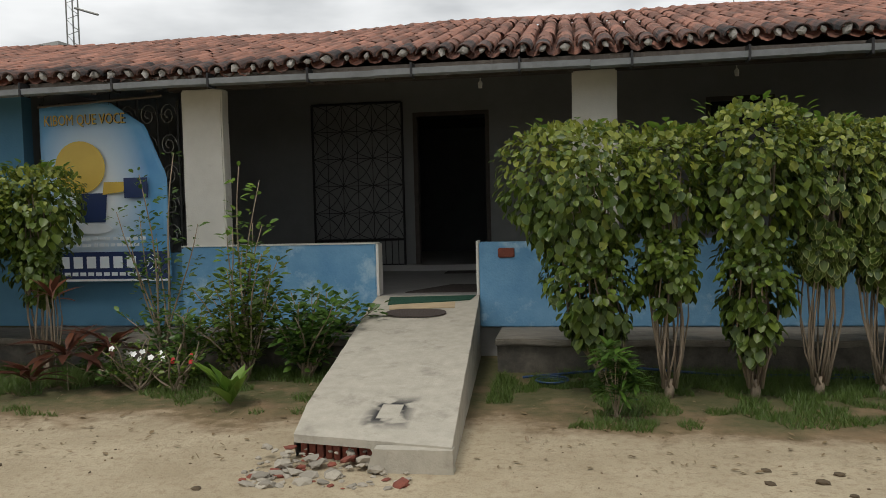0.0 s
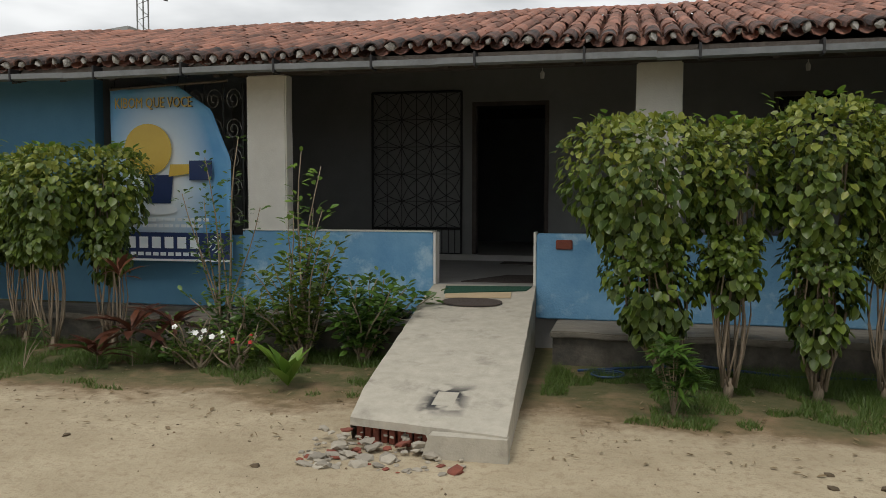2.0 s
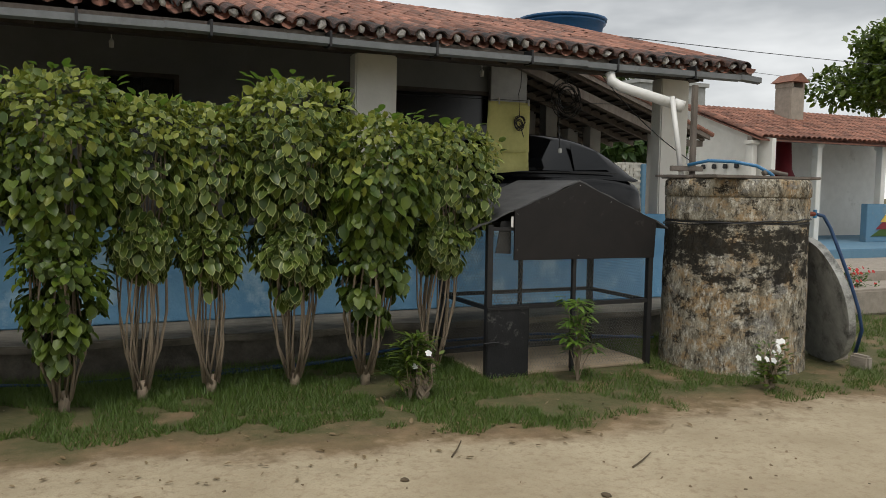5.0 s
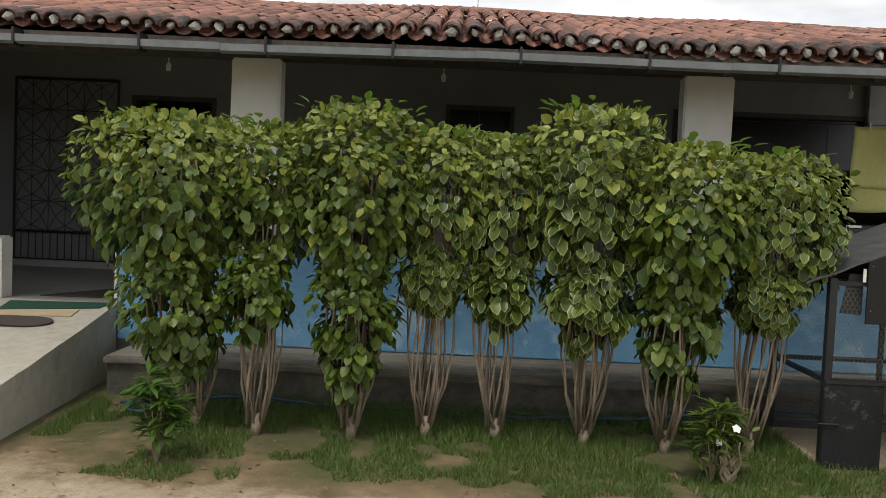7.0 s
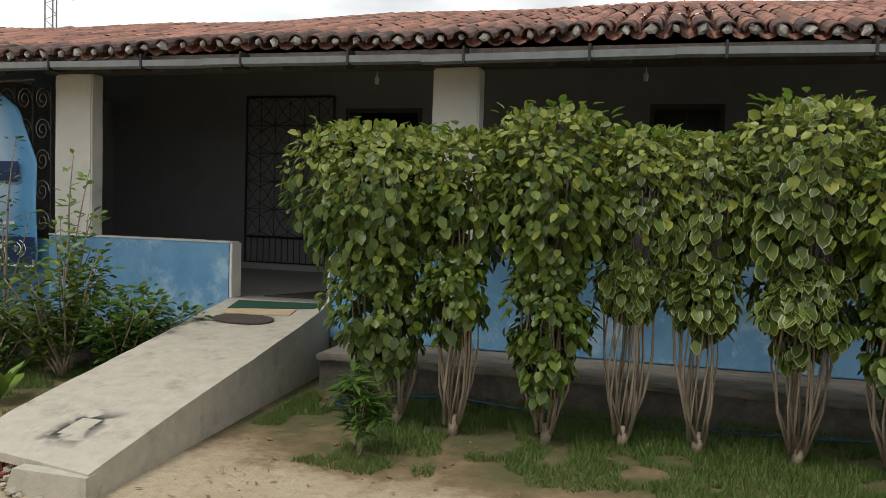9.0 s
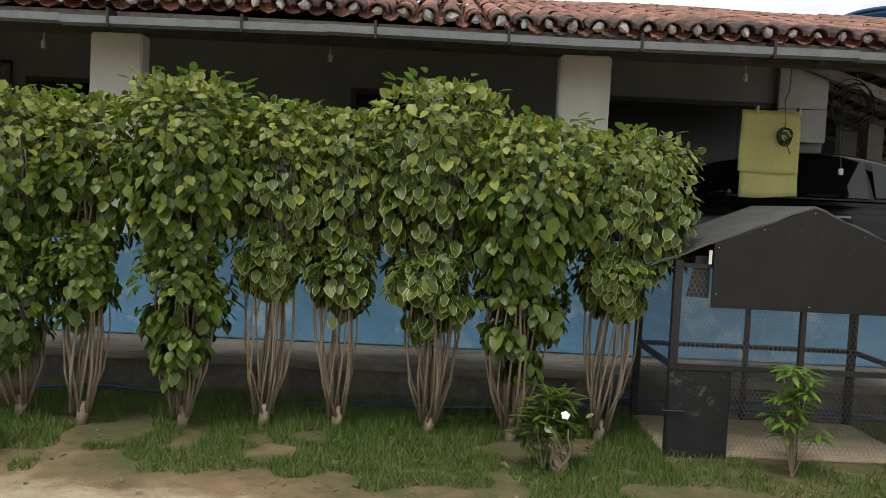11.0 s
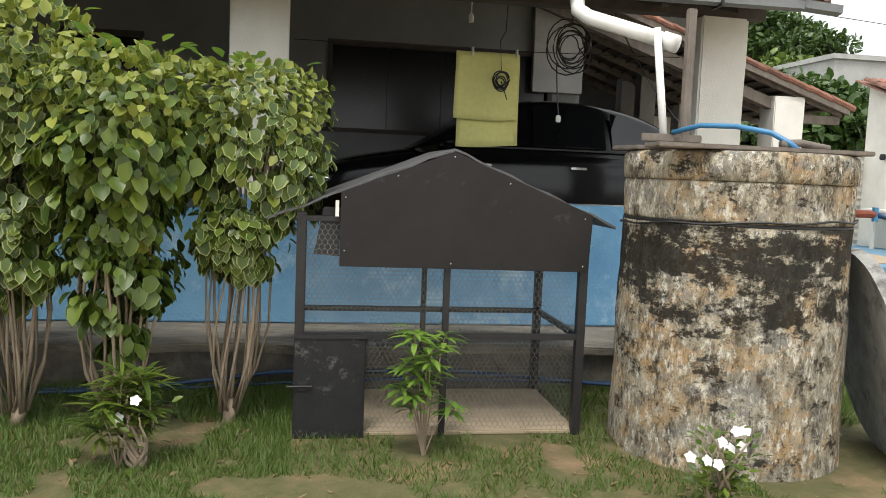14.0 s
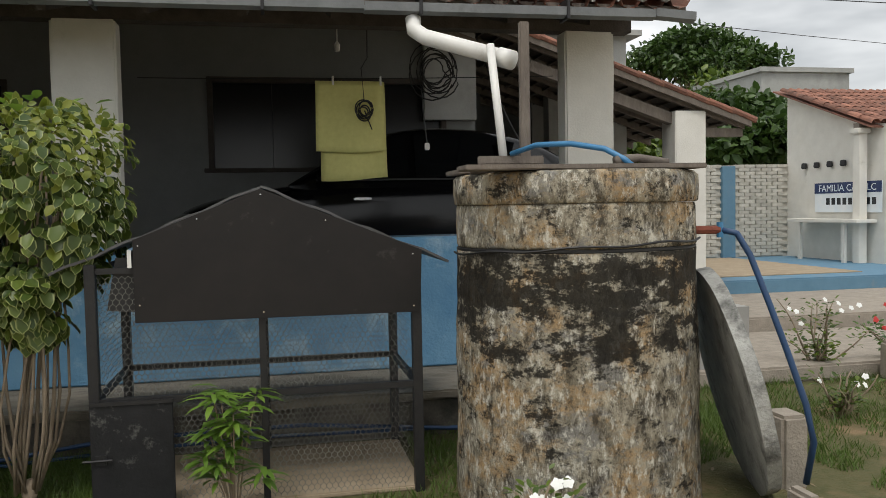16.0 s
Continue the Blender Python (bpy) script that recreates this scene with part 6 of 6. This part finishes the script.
part("eave_beam", bx(-0.3, 9.0, -0.08, 0.08, 2.66, 2.76), M_TIMBER, hut)
# tiles of the hut, joined: too far off to pick apart singly
def half_tile(v, f, o, along, across, up, length, r0, r1, seg=6):
    i = len(v)
    for t, r in ((0, r0), (1, r1)):
        for k in range(seg + 1):
            a = math.pi * k / seg
            v.append(tuple(o + along * length * t + across * (r * math.cos(a)) + up * (r * 0.8 * math.sin(a))))
    for k in range(seg):
        f.append((i + k, i + k + 1, i + seg + 2 + k, i + seg + 1 + k))
v, f = [], []
al = Vector((0, 3.0, 1.05)).normalized()
up = Vector((1, 0, 0)).cross(al)
for c in range(44):
    for r in range(8):
        half_tile(v, f, Vector((-0.2 + c * 0.21, -0.42 + r * 0.38 * al.y, 2.70 + r * 0.38 * al.z)) + up * 0.02 * (1 if r else 1), al, Vector((1, 0, 0)), up, 0.45, 0.105, 0.085)
me = bpy.data.meshes.new("roof_tiles")
me.from_pydata(v, [], f)
me.materials.append(M_TILES)
t_ob = new("roof_tiles", me)
t_ob.parent = hut
t_ob["kind"] = "stuff"
bm = bmesh.new()
vs = [bm.verts.new(p) for p in ((-0.3, -0.42, 2.66), (9.0, -0.42, 2.66), (9.0, 2.75, 3.77), (-0.3, 2.75, 3.77))]
bm.faces.new(vs)
bd = part("roof_deck", bm, M_TILES, hut)
bd.modifiers.new("thick", "SOLIDIFY").thickness = 0.03
ch = part("chimney", bx(2.9, 3.5, 1.4, 2.0, 3.2, 4.35, bevel=0.02), M_STONE, hut, "small brick chimney with a cap")
part("chimney_cap", prism(bmesh.new(), [(2.8, 4.5), (3.6, 4.5), (3.2, 4.75)], 1.3, 2.1), M_TILE, ch)
for x in (2.9, 3.4):
    part("cap_post", bx(x, x + 0.1, 1.4, 2.0, 4.35, 4.5), M_STONE, ch)
part("hood", lathe([(0.55, 0.0), (0.5, 0.25), (0.28, 0.75), (0.22, 1.6)], 20), M_DARKRED, hut, "dark red barbecue hood", smooth=True).matrix_basis = pose(3.4, 2.0, 1.25)
for i in range(4):
    part("wall_pot", lathe([(0.05, 0.0), (0.07, 0.03), (0.06, 0.12), (0.03, 0.13)], 10), M_IRON, hut).matrix_basis = pose(-0.07, 1.9 - 0.42 * i, 1.95)
part("bench_top", bx(-0.55, -0.02, -0.3, 1.9, 0.80, 0.87, bevel=0.01), M_WHITE, hut)
for y in (0.2, 1.6):
    part("bench_leg", bx(-0.45, -0.38, y - 0.04, y + 0.04, 0, 0.80), M_WHITE, hut)
part("low_wall", bx(4.2, 9.0, -0.35, -0.15, 0, 1.05, bevel=0.01), M_KERB, hut, "low wall painted with a landscape")
for i, m_ in enumerate((M_LEAFDARK, M_DARKRED, M_YELLOW, M_PRINTWHITE)):
    part("painted_patch", prism(bmesh.new(), [(4.4 + 0.2 * i, 0.15 + 0.2 * i), (8.8 - 0.3 * i, 0.15 + 0.2 * i), (8.2 - 0.2 * i, 0.34 + 0.2 * i), (6.4, 0.44 + 0.2 * i), (4.8 + 0.1 * i, 0.34 + 0.2 * i)], -0.362 - 0.003 * i, -0.352 - 0.003 * i), m_, hut)
for i in range(3):
    part("niche", bx(2.2 + 0.7 * i, 2.6 + 0.7 * i, 2.43, 2.448, 1.5, 2.0), M_INK, hut)
sign = thing("sign_board", (20.46, 17.55, 1.30), "small blue and white printed banner on the hut wall", "sign")
sign.matrix_basis = EAST @ sign.matrix_basis
part("board", bx(-0.02, 0.0, -1.0, 1.0, 0.0, 0.62, bevel=0.004), M_PRINTWHITE, sign)
part("blue_band", bx(-0.026, -0.022, -1.0, 1.0, 0.40, 0.62), M_NAVY, sign)
for i in range(9):
    part("print_bar", bx(-0.026, -0.022, -0.85 + i * 0.17, -0.74 + i * 0.17, 0.16, 0.30), M_INK, sign)
lettering("FAMILIA CAVALC", 0.2, M_PRINTWHITE, pose(-0.03, 0.0, 0.44, 90, 0, -90), sign, width=1.7)

# blue polyethylene water tank above the roof, on a tower behind the house
wt = thing("roof_tank", (12.3, 15.0, 4.15), "dark blue plastic water tank on a masonry tower", "tank")
part("body", lathe([(0.66, 0.0), (0.74, 0.3), (0.80, 0.62), (0.84, 0.64), (0.84, 0.68), (0.80, 0.69)], 40), M_BLUETANK, wt, smooth=True)
part("lid", lathe([(0.86, 0.69), (0.87, 0.74), (0.6, 0.80), (0.05, 0.84)], 40), M_BLUETANK, wt, smooth=True)
for dx in (-0.5, 0.5):
    for dy in (-0.4, 0.4):
        part("pier", bx(dx - 0.12, dx + 0.12, dy - 0.12, dy + 0.12, -4.15, -0.08), M_FARWALL, wt)
part("slab", bx(-0.8, 0.8, -0.7, 0.7, -0.08, 0.0), M_FARWALL, wt)

# ---- behind the house ----
def block(x0, x1, y, d, z, label, slope=0.0):
    b = thing("neighbour_building", ((x0 + x1) / 2, y, 0), label, "building")
    w = (x1 - x0) / 2
    part("wall", prism(bmesh.new(), [(-w, 0), (w, 0), (w, z + slope), (-w, z)], 0, d), M_FARWALL, b)
    part("coping", prism(bmesh.new(), [(-w - 0.1, z), (w + 0.1, z + slope), (w + 0.1, z + slope + 0.15), (-w - 0.1, z + 0.15)], -0.1, d + 0.1), M_FARWALL, b)
    return b


block(-16.5, -9.6, 18.0, 6.0, 4.7, "grey plastered neighbouring building behind the roof", 0.75)
block(-26.0, -17.2, 18.0, 6.0, 5.1, "grey rendered building beyond the hedge", -0.2)
block(east_x(24.5), east_x(28.0), 26.0, 4.0, 5.6, "pale block with a water cistern beyond the hut")
block(east_x(19.0), east_x(24.0), 27.0, 3.0, 4.4, "pale grey wall of a building beyond the hut")

mast = thing("antenna_mast", (-6.6, 14.0, 2.5), "slender lattice radio mast with a side arm", "antenna")
for a in range(3):
    c, s = 0.11 * math.cos(a * 2.094), 0.11 * math.sin(a * 2.094)
    part("leg", tb(((c, s, 0), (c, s, 4.5)), 0.014, 5), M_WIRE, mast)
for i in range(14):
    z = 0.4 + i * 0.28
    pts = [(0.11 * math.cos(a * 2.094), 0.11 * math.sin(a * 2.094), z + 0.09 * a) for a in range(4)]
    part("lacing", tb(pts, 0.007, 4), M_WIRE, mast)
part("side_arm", tb(((0.05, 0, 2.75), (0.55, -0.1, 2.58)), 0.02, 5), M_WIRE, mast)
part("arm_brace", tb(((0.1, 0, 2.5), (0.12, 0, 3.0)), 0.008, 4), M_WIRE, mast)
pole = thing("camera_pole", (-8.8, 9.4, 0), "thin pole with a small camera on its bent arm", "pole")
part("pole", tb(((0, 0, 0), (0, 0, 4.35)), 0.02, 6), M_WIRE, pole)
part("arm", tb(((0, 0, 3.9), (-0.12, 0, 3.85), (-0.2, 0, 3.95)), 0.014, 6), M_CABLE, pole)
part("camera_body", bx(-0.02, 0.18, -0.05, 0.05, 4.3, 4.38, bevel=0.01), M_WIRE, pole)
for p, q, s in (((-8.8, 9.4, 4.0), (-4.8, 20.0, 4.5), 0.2), ((-30, 20, 8.2), (-6.6, 14, 6.3), 0.5), ((10.5, 10.5, 3.7), (60, 22, 8.0), 0.5), ((10.4, 12, 3.9), (60, 40, 10.0), 0.6)):
    solid("overhead_cable", tb(arc(p, q, s, 16), 0.006, 5), M_CABLE, "thin overhead cable against the sky", "cable", group="overhead cables")
solid("lightning_rod", tb(((4.3, 12.4, 4.1), (4.3, 12.4, 5.6)), 0.006, 5), M_WIRE, "thin upright rod on the ridge", "rod")


def tree(x, y, seed, trunk, c, rx, rz, count, label, material=None, size=(0.22, 0.42)):
    """A tapered trunk with limbs and a crown of many separate clumps of leaves."""
    r, rn = np.random.default_rng(seed), random.Random(seed)
    t = thing("tree", (x, y, 0), label, "tree")
    part("trunk", tb([(0, 0, -0.1), (0.1, 0, c * 0.4), (0, 0.1, c * 0.85)], trunk, 9, trunk * 0.5), M_BARK, t, smooth=True)
    base, way = [], []
    for i in range(26):
        d = Vector(np_unit(r, 1)[0])
        d.z = abs(d.z) * 1.0 - 0.35
        q = rn.uniform(0.45, 0.95)
        p = Vector((d.x * rx * q, d.y * rx * q, c + d.z * rz * q))
        part("limb", tb([(0, 0.1, c * 0.7), (p.x * 0.5, p.y * 0.5, (c * 0.7 + p.z) / 2 + 0.2), p], trunk * 0.3, 5, 0.03), M_BARK, t)
        k = count // 26
        o = np_unit(r, k) * (r.random(k) ** 0.4)[:, None] * np.array([rx * 0.36, rx * 0.36, rz * 0.26])
        base.append(np.array(p) + o)
        way.append(o / rx + np_unit(r, k) * 0.6)
    base, way = np.concatenate(base), np.concatenate(way)
    k = len(base)
    L = r.uniform(*size, k)
    ob = new("crown", leaves_mesh("crown", base, way, np_unit(r, k) * 0.6 + np.array([0, -0.3, 0.8]), L, L * 0.55, material or M_TREE))
    ob.parent = t
    ob["kind"] = "stuff"
    return t


tree(east_x(31), 40, 201, 0.35, 8.2, 3.9, 2.8, 12000, "broad dark umbrella-crowned tree beyond the hut")
tree(east_x(25.5), 30, 202, 0.2, 4.6, 2.6, 2.6, 5000, "bright green tree beyond the lean-to", M_LEAF)
tree(east_x(22.0), 24.2, 203, 0.15, 3.3, 2.5, 2.0, 8000, "dark leafy tree behind the brick wall")
tree(east_x(17.5), 23.5, 204, 0.15, 2.6, 1.8, 1.3, 4000, "leafy tree behind the lean-to", M_LEAF)
tree(east_x(14.0), 22.5, 206, 0.15, 2.4, 1.8, 1.3, 3500, "leafy tree seen under the lean-to", M_LEAF)
tree(38.6, 26, 205, 0.4, 6.8, 4.2, 3.8, 14000, "large green tree behind the hut roof", M_LEAF)
tree(-22, 34, 207, 0.3, 7.6, 1.6, 1.6, 3000, "dark treetop behind the neighbouring roof")
tree(-25, 35, 208, 0.3, 7.4, 1.6, 1.4, 3000, "dark treetop behind the neighbouring roof")
# planter stones beside the red bush
solid("planter_block", bx(12.7, 14.3, 8.6, 8.9, 0, 0.35, bevel=0.03), M_STONE, "rough stone edge under the red bush", "block")

# the lane's far side behind the walker, plain
solid("boundary_wall", bx(-40, 40, -9.0, -8.8, 0, 2.2), M_FARWALL, "plain plastered wall along the other side of the lane", "wall", "structure")

# ---- roof tiles, last ----
roof = tagged(new("roof"), "clay barrel-tile roof, faded red with blackened eaves", "roof", "", "structure")
along = Vector((0, RIDGE_Y - EAVE_Y, RIDGE_Z - EAVE_Z)).normalized()
upv = Vector((1, 0, 0)).cross(along)
PITCH, ROW = 0.186, 0.385
def tile_mesh(name, material, r0=0.083, r1=0.068, length=0.47, seg=6, th=0.013):
    v, f = [], []
    for t, r in ((0, r0), (1, r1)):
        for q in (r, r - th):
            for k in range(seg + 1):
                a = math.pi * k / seg
                v.append((q * math.cos(a), length * t, q * 0.85 * math.sin(a)))
    s = seg + 1
    for k in range(seg):
        f += [(k, k + 1, 2 * s + k + 1, 2 * s + k), (s + k + 1, s + k, 3 * s + k, 3 * s + k + 1), (k + 1, k, s + k, s + k + 1)]
    me = bpy.data.meshes.new(name)
    me.from_pydata(v, [], f)
    me.materials.append(material)
    return me
near, eave = tile_mesh("tile", M_TILE), tile_mesh("eave_tile", M_EAVETILE)
turn_up = math.degrees(math.atan2(along.z, along.y))
cols = int((XR - XL) / PITCH)
rows = int((RIDGE_Y - EAVE_Y) / along.y / ROW) + 1
rn = random.Random(8)
v, f = [], []
sag = lambda x: 0.025 * math.sin(x * 0.55) + 0.018 * math.sin(x * 1.7 + 1)
plug = mesh_of("mortar_plug", chunk(0.055, 0.9, 3), M_MORTAR)
for c in range(cols):
    x = XL + PITCH * (c + 0.5)
    for r in range(rows):
        o = Vector((x + rn.uniform(-0.012, 0.012), EAVE_Y - 0.06, EAVE_Z)) + along * (r * ROW + rn.uniform(-0.02, 0.02)) + upv * (0.030 + 0.004 * r * 0 + rn.uniform(0, 0.01)) + Vector((0, 0, sag(x)))
        o2 = Vector((x + PITCH / 2, EAVE_Y - 0.03, EAVE_Z)) + along * (r * ROW) + upv * 0.035 + Vector((0, 0, sag(x)))
        half_tile(v, f, o2, along, Vector((-1, 0, 0)), -upv, 0.44, 0.075, 0.07, 4)
        if r < 3:
            t_ob = new("tile", eave if r == 0 else near)
            t_ob.parent = roof
            t_ob.matrix_basis = Matrix.Translation(o) @ Matrix.Rotation(radians(turn_up + rn.uniform(1.0, 2.5)), 4, "X") @ Matrix.Rotation(radians(rn.uniform(-1.6, 1.6)), 4, "Z")
            if r == 0:
                p_ob = new("mortar_plug", plug)
                p_ob.parent = roof
                p_ob.matrix_basis = Matrix.Translation(o + Vector((0, 0.035, 0.018))) @ Matrix.Rotation(rn.uniform(0, 6), 4, "Y") @ Matrix.Scale(rn.uniform(0.55, 1.0), 4)
        else:
            half_tile(v, f, o, (along + Vector((rn.uniform(-0.02, 0.02), 0, 0.03))).normalized(), Vector((1, 0, 0)), upv, 0.47, 0.088, 0.07)
# ridge tiles and the far slope
for c in range(int((XR - XL) / 0.4)):
    half_tile(v, f, Vector((XL + c * 0.4, RIDGE_Y, RIDGE_Z + 0.03 + sag(XL + c * 0.4))), Vector((1, 0, 0.01)), Vector((0, -1, 0)), Vector((0, 0, 1)), 0.45, 0.12, 0.105)
me = bpy.data.meshes.new("tile_field")
me.from_pydata(v, [], f)
me.materials.append(M_TILES)
fld = new("tile_field", me)
fld.parent = roof
fld["kind"] = "stuff"
